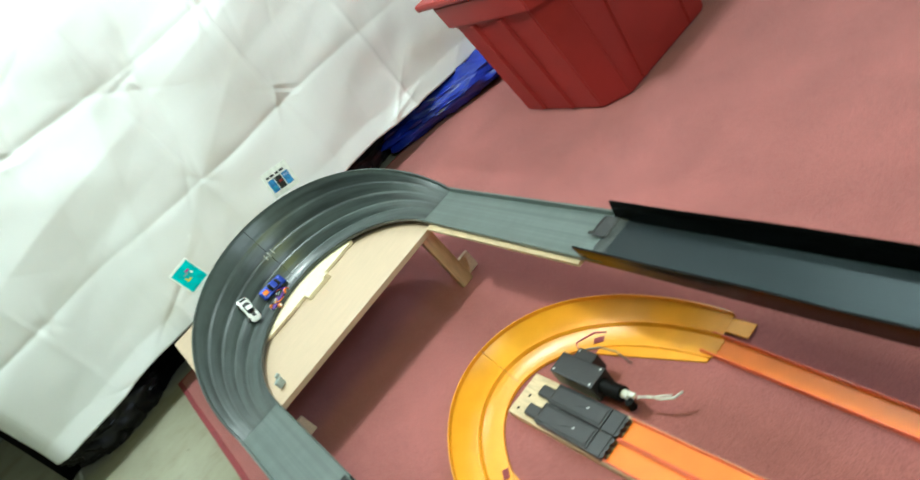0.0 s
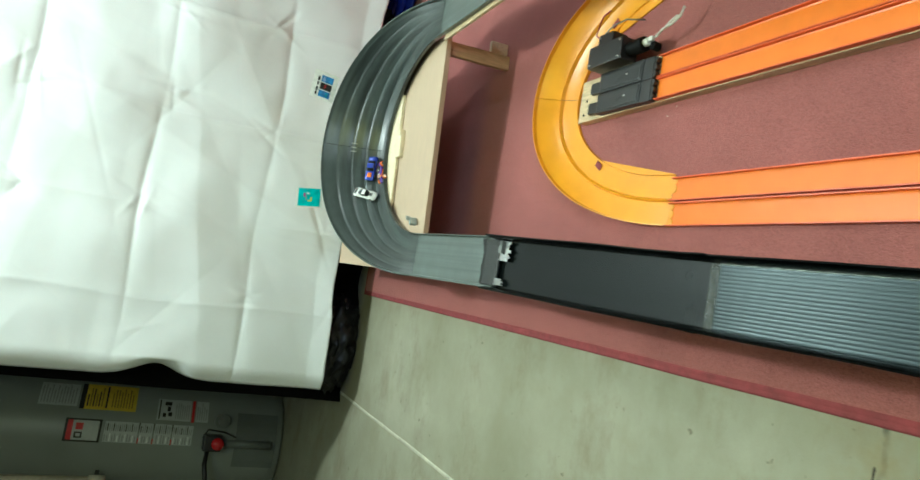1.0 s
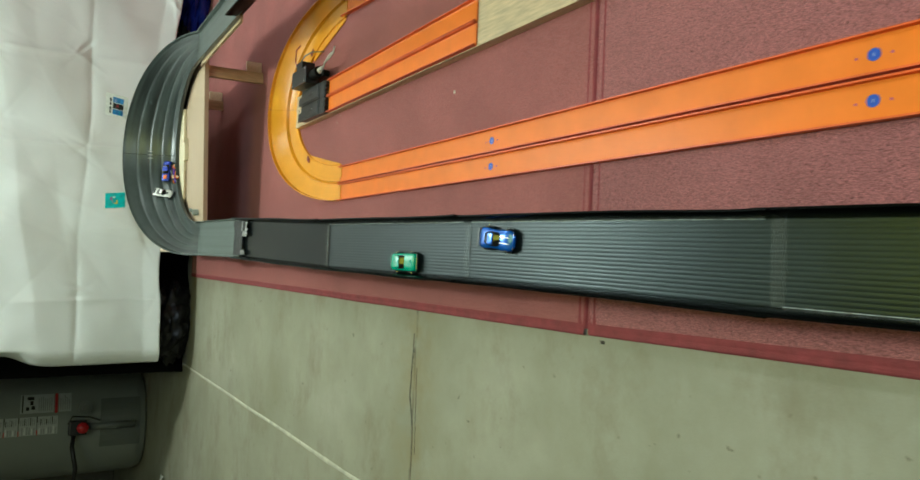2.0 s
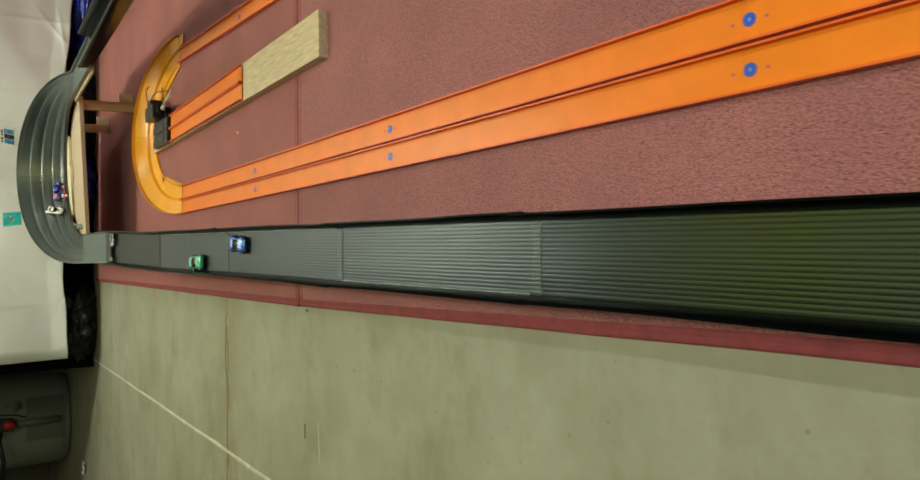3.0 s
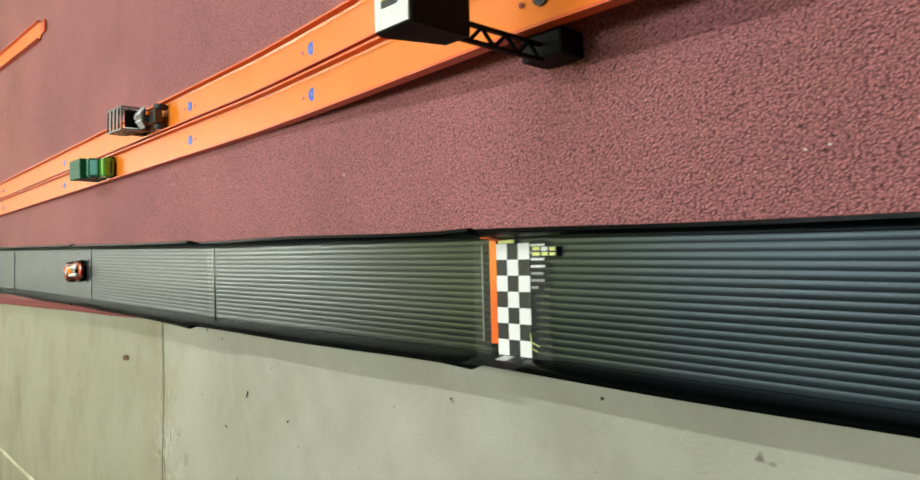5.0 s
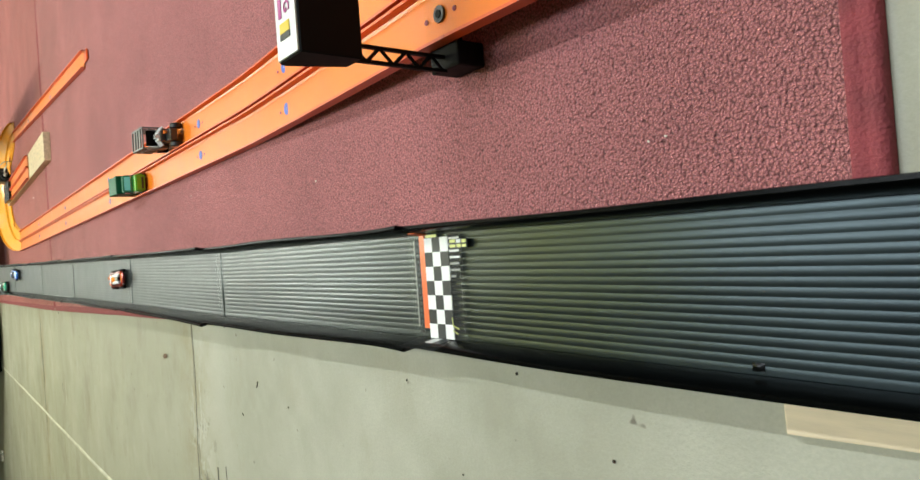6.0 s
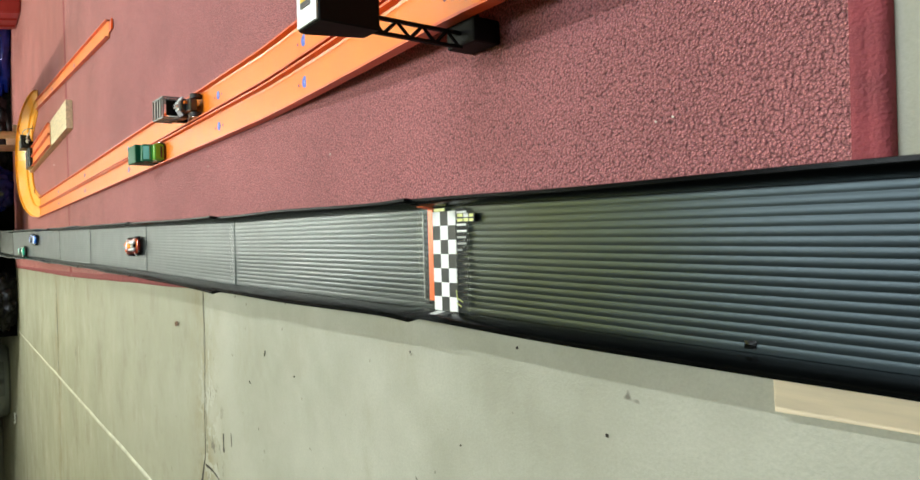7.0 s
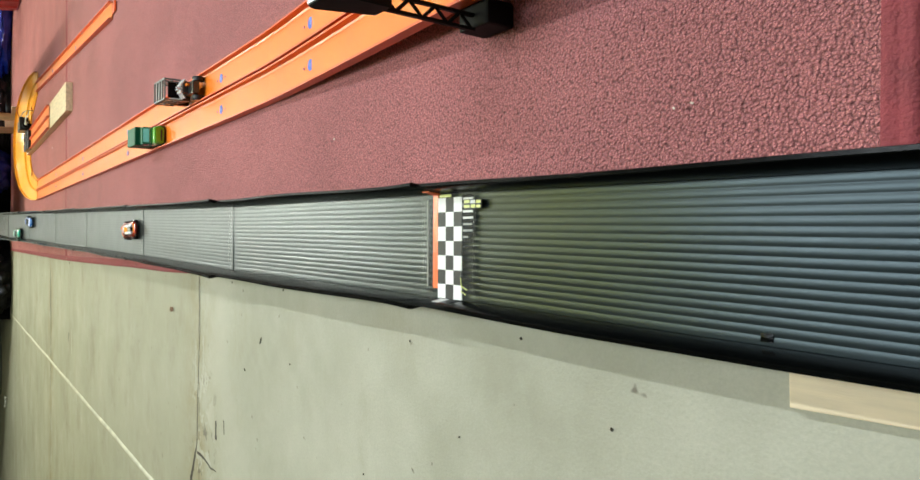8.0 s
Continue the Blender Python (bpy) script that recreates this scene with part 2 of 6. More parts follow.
def scuffed(m, along, dark, amount):
    """Wheel scuffs drawn out along the lanes, by the UV map: u across the lanes, v along them in metres."""
    nt = m.node_tree
    n, l, b = nt.nodes, nt.links, nt.nodes["Principled BSDF"]
    uv = n.new("ShaderNodeUVMap")
    mp = n.new("ShaderNodeMapping")
    mp.inputs["Scale"].default_value = (8, along, 1)
    l.new(uv.outputs[0], mp.inputs[0])
    streak = n.new("ShaderNodeTexNoise")
    streak.inputs["Scale"].default_value, streak.inputs["Detail"].default_value = 1.0, 6
    streak.inputs["Roughness"].default_value = 0.6
    l.new(mp.outputs[0], streak.inputs["Vector"])
    r = n.new("ShaderNodeMapRange")
    r.inputs[1].default_value, r.inputs[2].default_value, r.inputs[4].default_value = 0.44, 0.66, amount
    l.new(streak.outputs["Fac"], r.inputs[0])
    mx = n.new("ShaderNodeMix")
    mx.data_type = "RGBA"
    old = b.inputs["Base Color"].links[0].from_socket
    l.new(r.outputs[0], mx.inputs[0]), l.new(old, mx.inputs[6])
    mx.inputs[7].default_value = (*dark, 1)
    l.new(mx.outputs[2], b.inputs["Base Color"])


scuffed(GREY_SHADED, 2.2, (0.014, 0.018, 0.018), 0.92)
scuffed(GREY_LIT, 1.4, (0.065, 0.080, 0.078), 0.8)
DUCT = material("black_cloth_tape", (0.012, 0.013, 0.013), 0.45, vary=0.2, bump=0.5, bump_scale=700)
# pale grey in place of the bright highlight on the channel's edge
EDGE_GLINT = material("edge_glint", (0.30, 0.33, 0.32), 0.4, vary=0.5, grain=140)
SILVER_TAPE = material("silver_foil_tape", (0.45, 0.46, 0.46), 0.32, 0.8, bump=0.9, bump_scale=120)
CLEAR = material("clear_tape", (0.55, 0.58, 0.55), 0.25, bump=0.5, bump_scale=160, alpha=0.05, spec=0.6)
CLEAR_CRINKLED = material("crinkled_clear_tape", (0.62, 0.66, 0.63), 0.3, bump=1.0, bump_scale=220, alpha=0.10, spec=0.6)
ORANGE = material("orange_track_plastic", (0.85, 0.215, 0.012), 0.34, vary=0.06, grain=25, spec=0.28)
# the same orange, deepened to hold the shade on the rail faces
ORANGE_SHADED = material("shaded_orange_plastic", (0.74, 0.105, 0.008), 0.38, vary=0.08, grain=25)
YELLOW = material("yellow_track_plastic", (0.86, 0.375, 0.004), 0.32, vary=0.06, grain=20, bump=0.05, bump_scale=90, stain=0.25, stain_scale=6, stain_colour=(0.76, 0.29, 0.004))
STICKER_BLUE = material("blue_print", (0.02, 0.09, 0.55), 0.3)
STICKER_PALE = material("pale_blue_print", (0.35, 0.45, 0.75), 0.3)
PLY = material("plywood_face", (0.55, 0.425, 0.30), 0.55, vary=0.04, grain=14, stretch=(1.5, 6, 4), bump=0.06, bump_scale=150)
PINE = material("pine_wood", (0.60, 0.47, 0.29), 0.6, vary=0.22, grain=14, stretch=(14, 1.5, 14), bump=0.2, bump_scale=120)
PALE_PINE = material("pale_pine_wood", (0.76, 0.63, 0.43), 0.6, vary=0.12, grain=14, stretch=(14, 1.5, 14), bump=0.1, bump_scale=120)
PINE_UP = material("pine_upright", (0.56, 0.41, 0.24), 0.6, vary=0.2, grain=14, stretch=(14, 14, 1.5), bump=0.2, bump_scale=120)
CREAM = material("cream_foam_edge", (0.86, 0.77, 0.55), 0.6, vary=0.08)
BLACK_ABS = material("black_moulded_plastic", (0.014, 0.014, 0.014), 0.38, vary=0.2, grain=50, bump=0.1)
BLACK_MATT = material("black_matt_plastic", (0.0035, 0.0035, 0.0035), 0.6, vary=0.2, spec=0.12)
SCREW = material("steel_screw", (0.6, 0.6, 0.58), 0.3, 1.0)
WHITE_PLASTIC = material("white_plastic", (0.80, 0.80, 0.76), 0.4, vary=0.05)
WIRE_RED = material("red_wire", (0.45, 0.03, 0.02), 0.4)
WIRE_GREY = material("grey_wire", (0.22, 0.24, 0.24), 0.4)
WIRE_WHITE = material("white_wire", (0.75, 0.73, 0.68), 0.45)
TOTE = material("red_storage_plastic", (0.30, 0.022, 0.018), 0.42, vary=0.1, grain=8, bump=0.15, bump_scale=150)
HEATER = material("grey_enamel", (0.25, 0.27, 0.235), 0.35, vary=0.06, grain=5)
HEATER_DARK = material("grey_enamel_cover", (0.15, 0.165, 0.15), 0.35, vary=0.06, grain=5)
LABEL_WHITE = material("white_label", (0.75, 0.76, 0.72), 0.5)
LABEL_PAPER = material("pale_label", (0.48, 0.50, 0.46), 0.5, vary=0.06)
LABEL_OCHRE = material("ochre_print", (0.30, 0.20, 0.02), 0.5)
LABEL_GREY = material("grey_print", (0.30, 0.31, 0.29), 0.5)
LABEL_BLACK = material("black_print", (0.015, 0.015, 0.015), 0.5)
LABEL_YELLOW = material("yellow_label", (0.70, 0.50, 0.03), 0.5)
LABEL_RED = material("red_print", (0.55, 0.03, 0.03), 0.5)
KNOB_RED = material("red_knob", (0.60, 0.015, 0.02), 0.2, coat=0.5)
PIPE = material("cream_plastic_pipe", (0.72, 0.66, 0.50), 0.4)
CHECK_WHITE = material("checker_white", (0.80, 0.81, 0.79), 0.5, coat=0.0, vary=0.03)
CHECK_BLACK = material("checker_black", (0.018, 0.020, 0.022), 0.45, spec=0.3)
CHECK_ORANGE = material("checker_orange", (0.90, 0.14, 0.01), 0.3, coat=0.3)
LIME = material("lime_print", (0.62, 0.66, 0.20), 0.35)
SIGN_PURPLE = material("sign_magenta", (0.45, 0.06, 0.25), 0.4)
CARD_TEAL = material("card_teal", (0.03, 0.42, 0.42), 0.3, vary=0.3, grain=50)
CARD_SKY = material("card_blue", (0.05, 0.22, 0.50), 0.3, vary=0.5, grain=120)
STAIN_BROWN = material("dry_leaf_bit", (0.13, 0.065, 0.030), 0.8, vary=0.4, grain=200)
DIRT = material("dark_dirt", (0.045, 0.036, 0.026), 0.85, vary=0.4, grain=200)
CRUMB = material("paper_crumb", (0.75, 0.68, 0.58), 0.8)
RUBBER = material("tyre_black", (0.012, 0.012, 0.012), 0.55)
CHROME = material("chrome", (0.75, 0.75, 0.74), 0.12, 1.0, vary=0.03)
GLASS_DARK = material("tinted_window", (0.008, 0.010, 0.014), 0.06, coat=0.6)
GLASS_TEAL = material("teal_window", (0.16, 0.42, 0.36), 0.10, coat=0.8)
GLASS_PALE = material("clear_window", (0.35, 0.42, 0.42), 0.08, coat=0.6)
PAINT_RED = material("metallic_red_paint", (0.30, 0.020, 0.007), 0.22, 0.45, coat=1.0, vary=0.05)
PAINT_ORANGE = material("orange_paint", (0.85, 0.20, 0.02), 0.25, coat=0.8)
PAINT_BLUE = material("metallic_blue_paint", (0.012, 0.13, 0.62), 0.22, 0.4, coat=1.0, vary=0.05)
PAINT_NAVY = material("deep_blue_paint", (0.02, 0.05, 0.42), 0.25, 0.2, coat=1.0, vary=0.05)
PAINT_GREEN = material("sea_green_paint", (0.005, 0.40, 0.25), 0.25, coat=1.0, vary=0.04)
PAINT_WHITE = material("white_paint", (0.82, 0.83, 0.82), 0.22, coat=1.0, vary=0.03)
PAINT_PURPLE = material("purple_paint", (0.10, 0.03, 0.34), 0.25, coat=1.0)
TRUCK_DARK = material("dark_green_plastic", (0.006, 0.105, 0.045), 0.55, vary=0.08, spec=0.25)
TRUCK_LIME = material("bright_green_paint", (0.10, 0.38, 0.015), 0.25, coat=0.8)
GUNMETAL = material("grey_cage_metal", (0.15, 0.165, 0.16), 0.42, 0.0, vary=0.15)
ENGINE = material("bright_plated_plastic", (0.86, 0.87, 0.86), 0.26, 0.35, vary=0.05)
CHARCOAL = material("charcoal_paint", (0.025, 0.027, 0.027), 0.35, coat=0.4)

# ---------------------------------------------------------------- mesh helpers
def part(name, bm, mat, parent=None, label="", smooth=False, mats=()):
    me = bpy.data.meshes.new(name)
    bmesh.ops.recalc_face_normals(bm, faces=bm.faces)
    if smooth:
        for f in bm.faces:
            f.smooth = True
    bm.to_mesh(me)
    bm.free()
    for k in (mat, *mats):
        me.materials.append(k)
    ob = new(name, me)
    ob.parent = parent
    if label:
        tagged(ob, label)
    return ob


def smooth_edges(ob, degrees=35):
    """Smooth shading that keeps sharp edges."""
    me = ob.data
    bm = bmesh.new()
    bm.from_mesh(me)
    for f in bm.faces:
        f.smooth = True
    for e in bm.edges:
        if len(e.link_faces) == 2 and e.calc_face_angle(0) > radians(degrees):
            e.smooth = False
    bm.to_mesh(me)
    bm.free()
    return ob


def thing(name, m, label, category, group="", kind=""):
    ob = new(name)
    ob.empty_display_size = 0.02
    ob.matrix_world = m
    return tagged(ob, label, category, group, kind)


def box(bm, c, s, bevel=0.0, turn=None, seg=2):
    """A box of size s round c, with rounded edges."""
    got = bmesh.ops.create_cube(bm, size=1.0)["verts"]
    m = Matrix.Translation(c) @ (turn.to_4x4() if turn else Matrix()) @ Matrix.Diagonal((*s, 1))
    bmesh.ops.transform(bm, matrix=m, verts=got)
    if bevel:
        edges = list({e for v in got for e in v.link_edges})
        bmesh.ops.bevel(bm, geom=edges, offset=bevel, segments=seg, affect="EDGES", profile=0.6)


def rod(bm, a, b, r, n=10, r2=None):
    a, b = Vector(a), Vector(b)
    got = bmesh.ops.create_cone(bm, cap_ends=True, segments=n, radius1=r, radius2=r if r2 is None else r2, depth=(b - a).length)["verts"]
    turn = (b - a).to_track_quat("Z", "Y").to_matrix().to_4x4()
    bmesh.ops.transform(bm, matrix=Matrix.Translation((a + b) / 2) @ turn, verts=got)


def tube(bm, pts, r, n=8):
    """A round cord along points."""
    pts = [Vector(p) for p in pts]
    rings = []
    for i, p in enumerate(pts):
        d = (pts[min(i + 1, len(pts) - 1)] - pts[max(i - 1, 0)]).normalized()
        s = d.cross((0, 0, 1) if abs(d.z) < 0.9 else (1, 0, 0)).normalized()
        u = s.cross(d)
        rings.append([p + r * (math.cos(2 * math.pi * k / n) * s + math.sin(2 * math.pi * k / n) * u) for k in range(n)])
    loft(bm, rings, closed=True, caps=True)


def loft(bm, rings, closed=False, caps=False):
    """Skin rows of points."""
    vs = [[bm.verts.new(p) for p in ring] for ring in rings]
    n = len(rings[0])
    for a, b in zip(vs, vs[1:]):
        for k in range(n if closed else n - 1):
            q = (a[k], a[(k + 1) % n], b[(k + 1) % n], b[k])
            bm.faces.new(q)
    if caps:
        bm.faces.new(vs[0][::-1])
        bm.faces.new(vs[-1])
    return vs


def disc(bm, c, r, n=20, normal=(0, 0, 1), h=0.0005):
    a = Vector(c)
    rod(bm, a, a + Vector(normal) * h, r, n)


def curve_pts(f, n):
    return [f(k / (n - 1)) for k in range(n)]


def lerp(a, b, t):
    return a + (b - a) * t


def table_at(rows, y):
    """Straight-line values between rows of (y, ...)."""
    rows = sorted(rows)
    y = min(max(y, rows[0][0]), rows[-1][0])
    for a, b in zip(rows, rows[1:]):
        if y <= b[0]:
            t = (y - a[0]) / (b[0] - a[0])
            return [lerp(p, q, t) for p, q in zip(a[1:], b[1:])]
    return rows[-1][1:]


# ---------------------------------------------------------------- room
def slab(name, lo, hi, mat, label="", category=""):
    bm = bmesh.new()
    lo, hi = Vector(lo), Vector(hi)
    box(bm, (lo + hi) / 2, hi - lo)
    ob = part(name, bm, mat)
    return tagged(ob, label, category, kind="structure")


def grid_sheet(bm, x0, x1, y0, y1, nx, ny, fz, thick):
    rows = [[Vector((lerp(x0, x1, i / nx), lerp(y0, y1, j / ny), 0)) for i in range(nx + 1)] for j in range(ny + 1)]
    for r in rows:
        for p in r:
            p.z = fz(p.x, p.y)
    top = loft(bm, rows)
    return top


slab("floor", (-2.6, -2.6, -0.12), (3.4, 6.4, 0.0), CONCRETE, "worn grey-green trowelled concrete basement slab", "floor")
slab("wall_north", (-2.6, 6.3, 0.004), (3.4, 6.42, 2.4), WALL, "dim painted basement wall behind the heater", "wall")
slab("wall_south", (-2.6, -2.72, 0.004), (3.4, -2.6, 2.4), WALL, "plain painted basement wall", "wall")
slab("wall_west", (-2.72, -2.6, 0.004), (-2.6, 6.4, 2.4), WALL, "plain painted basement wall", "wall")
slab("wall_east", (3.4, -2.6, 0.004), (3.52, 6.4, 2.4), WALL, "plain painted basement wall", "wall")
slab("ceiling", (-2.72, 2.55, 2.404), (3.52, 6.42, 2.5), CEILING_PALE, "pale blue-grey painted ceiling of the basement", "ceiling")
slab("ceiling", (-2.72, 0.75, 2.404), (3.52, 2.55, 2.5), JOIST, "olive brown board ceiling of the basement", "ceiling")
slab("ceiling", (-2.72, -2.72, 2.404), (3.52, 0.75, 2.5), CEILING_PALE, "pale blue-grey painted ceiling of the basement", "ceiling")

# filler bead in the slab's control joint
bm = bmesh.new()
rows = []
for k in range(120):
    y = lerp(0.0, 5.6, k / 119)
    x = -0.292 - 0.006 * y + 0.003 * noise.noise((0, y * 3, 1))
    w, h = 0.0055 + 0.0015 * noise.noise((3, y * 9, 0)), 0.0028
    rows.append([Vector((x + w * math.cos(a), y, h * math.sin(a) - 0.0004)) for a in (math.pi, 2.3, 1.57, 0.8, 0)])
loft(bm, rows)
tagged(part("joint_filler", bm, CAULK, smooth=True), "pale raised filler bead in the concrete control joint", "joint filler", kind="structure")


def carpet(name, x0, x1, y0, y1, mat, label, lean, trim_lo, trim_hi):
    """A flat rug with a raised stitched binding round it; its near-left edge leans by lean metres a metre."""
    bm = bmesh.new()
    n = 60
    rows = []
    for j in range(n + 1):
        y = lerp(y0 + trim_lo, y1 - trim_hi, j / n)
        left = x0 - lean * (y - y0) + 0.0015 * noise.noise((y * 4, 1, 0))
        prof = [(left + 0.016, 0.0058), (left + 0.030, 0.0066)] + [(lerp(left + 0.06, x1, i / 24), 0.0066) for i in range(25)]
        rows.append([Vector((x, y, z + 0.0005 * noise.noise((x * 5, y * 5, 2)))) for x, z in prof])
    loft(bm, rows)
    root = thing(name, Matrix(), label, "carpet", kind="structure")
    part("pile", bm, mat, root)

    def edge(f, g):
        e = bmesh.new()
        ring = []
        for k in range(n + 1):
            p, s = Vector(f(k / n)), Vector(g)
            ring.append([p + s * d + Vector((0, 0, z)) for d, z in ((0, 0.0004), (0.0008, 0.0045), (0.004, 0.0068), (0.008, 0.0056), (0.0095, 0.0058), (0.013, 0.0074), (0.0165, 0.0062), (0.018, 0.004))])
        loft(e, ring)
        part("binding", e, BINDING, root, smooth=True)

    wav = lambda y: x0 - lean * (y - y0) + 0.0015 * noise.noise((y * 4, 1, 0))
    edge(lambda t: (wav(lerp(y0, y1, t)), lerp(y0, y1, t), 0), (1, 0, 0))
    edge(lambda t: (lerp(x0 + 0.01, x1, t), y0 - 0.004, 0), (0, 1, 0))
    edge(lambda t: (lerp(x0 - lean * (y1 - y0) + 0.01, x1, t), y1 + 0.002, 0), (0, -1, 0))
    return root


carpet("carpet_near", 0.1265, 2.6, -0.858, 1.592, CARPET_NEAR, "dusty red looped-pile carpet runner with bound edges", 0.0135, 0.0105, 0.0)
carpet("carpet_far", 0.0925, 2.6, 1.600, 4.125, CARPET_FAR, "faded red flat-pile carpet with bound edges", 0.0035, 0.0, 0.0125)

# ---------------------------------------------------------------- paper backdrop and bags
def paper_sheet():
    """Creased white paper hung as a backdrop, its lower edge curling forward."""
    root = thing("paper_backdrop", pose(0, 4.0, 0), "large creased white paper sheet hanging as a backdrop", "backdrop paper")
    rnd = random.Random(5)
    folds = []
    for k in range(46):
        folds.append((rnd.uniform(-0.3, 2.4), rnd.uniform(0.15, 2.2), rnd.uniform(0, math.pi), rnd.uniform(0.1, 0.45), rnd.uniform(-1, 1)))
    # crumpled stars where folds cross
    for cx, cz in ((0.27, 0.83), (0.60, 0.46), (0.66, 0.80), (0.95, 0.83), (0.98, 1.2), (0.60, 1.2), (0.27, 1.2), (1.3, 0.83), (0.02, 0.46), (0.95, 0.50)):
        for k in range(4):
            folds.append((cx + rnd.uniform(-0.03, 0.03), cz + rnd.uniform(-0.03, 0.03), rnd.uniform(0, math.pi), rnd.uniform(0.05, 0.13), rnd.choice((-0.6, 0.6))))

    def depth(x, z):
        d = 0.03 * noise.noise((x * 1.3, z * 1.1, 7)) + 0.015 * noise.noise((x * 3.4, z * 3.4, 9)) + 0.003 * noise.noise((x * 11, z * 11, 4))
        # regular fold lines from when the sheet was packed
        for fx in (-0.02, 0.27, 0.60, 0.95, 1.3, 1.65):
            w = fx + 0.02 * noise.noise((z * 2, fx, 0))
            d += 0.011 * math.exp(-abs(x - w) / 0.016) * (0.5 + noise.noise((z * 1.7, fx * 5, 2)))
        for fz in (0.46, 0.83, 1.2, 1.57, 1.9):
            w = fz + 0.02 * noise.noise((x * 2, fz, 0))
            d -= 0.009 * math.exp(-abs(z - w) / 0.014) * (0.5 + noise.noise((x * 1.7, fz * 5, 4)))
        # facets that break along the long folds
        for fx, fz, a, s, reach in ((0.30, 0.30, 1.16, 0.026, 0.16), (0.62, 0.55, 1.30, -0.022, 0.22), (0.05, 0.62, 0.16, 0.020, 0.13), (1.00, 0.70, 0.55, 0.026, 0.20), (0.80, 1.15, -0.25, -0.022, 0.18), (1.45, 0.9, 1.4, 0.024, 0.2)):
            v = -(x - fx) * math.sin(a) + (z - fz) * math.cos(a) + 0.02 * noise.noise((x * 3, z * 3, fx * 9))
            d += s * 0.62 * max(0.0, 1 - abs(v) / reach) * (0.65 + 0.7 * noise.noise((x * 1.2, z * 1.2, fx + 3)))
        for fx, fz, a, ln, s in folds:
            u = (x - fx) * math.cos(a) + (z - fz) * math.sin(a)
            v = -(x - fx) * math.sin(a) + (z - fz) * math.cos(a)
            if abs(u) < ln:
                d += 0.0075 * s * math.exp(-abs(v) / 0.007) * (1 - abs(u) / ln)
        return d

    bm = bmesh.new()
    nx, nz = 400, 330
    rows = []
    for j in range(nz + 1):
        t = j / nz
        row = []
        for i in range(nx + 1):
            u = i / nx
            x = lerp(-0.275, 2.35, u) - 0.03 * t * (1 - u)
            low = 0.155 + 0.015 * math.sin(x * 3) + 0.012 * noise.noise((x * 5, 0, 3)) - 0.03 * max(0, x - 1.0)
            z = lerp(low, 2.25, t)
            y = -depth(x, z) - 0.10 * max(0.0, (z - 0.9)) * 0.5
            if t < 0.03:
                y -= 0.012 * (1 - t / 0.03)
            edge = max(0.0, 1 - (x + 0.275) / 0.06)
            y += 0.03 * edge ** 2 + (0.05 * edge * math.exp(-((z - 0.68) / 0.06) ** 2))
            if edge > 0:
                x += 0.035 * edge * math.exp(-((z - 0.70) / 0.09) ** 2)
            row.append(Vector((x, y, z)))
        rows.append(row)
    loft(bm, rows)
    ob = part("sheet", bm, PAPER, root, smooth=True)
    sol = ob.modifiers.new("thickness", "SOLIDIFY")
    sol.thickness, sol.offset = 0.0008, 1
    b2 = bmesh.new()
    rod(b2, (-0.35, 0.02, 2.27), (2.4, 0.02, 2.27), 0.018, 14)
    part("hanging_rail", b2, BLACK_ABS, root)


paper_sheet()


def crumpled(name, m, size, mat, label, category, seed, rough=0.35, n=36):
    """A slack plastic bag: a flattened blob with sharp creases, resting on the floor."""
    bm = bmesh.new()
    rows = []
    for j in range(n + 1):
        th = math.pi * j / n
        row = []
        for i in range(n * 2):
            ph = math.pi * i / n
            d = Vector((math.sin(th) * math.cos(ph), math.sin(th) * math.sin(ph), math.cos(th)))
            k = 1 + rough * (abs(noise.noise(d * 2.3 + Vector((seed, 0, 0)))) - 0.2) + 0.5 * rough * abs(noise.noise(d * 6 + Vector((0, seed, 0))))
            k += 0.25 * rough * abs(noise.noise(d * 15 + Vector((0, 0, seed))))
            p = Vector((d.x * size[0] * k, d.y * size[1] * k, size[2] * (d.z * k + 0.8)))
            p.z = max(p.z, 0.0)
            row.append(p)
        rows.append(row)
    loft(bm, rows, closed=True)
    bmesh.ops.remove_doubles(bm, verts=bm.verts, dist=1e-5)
    root = thing(name, m, label, category)
    smooth_edges(part("film", bm, mat, root), 50)


crumpled("blue_tarp_bundle", pose(1.50, 4.07, 0.0075, 0, 0, -26), (0.37, 0.13, 0.066), BLUE_FILM, "shiny crumpled blue plastic bag lying behind the carpet", "plastic bag", 3)
crumpled("blue_tarp_bundle", pose(0.58, 4.16, 0.0075), (0.12, 0.10, 0.09), BLUE_FILM, "crumpled blue plastic bag on the floor under the paper", "plastic bag", 8)
crumpled("black_bag", pose(-0.12, 4.20, 0.0), (0.17, 0.10, 0.10), BLACK_SHEET, "shiny crumpled black plastic bag under the paper backdrop", "plastic bag", 5)
crumpled("black_bag", pose(0.95, 4.22, 0.0), (0.28, 0.10, 0.09), BLACK_SHEET, "shiny crumpled black plastic bag under the paper backdrop", "plastic bag", 11)


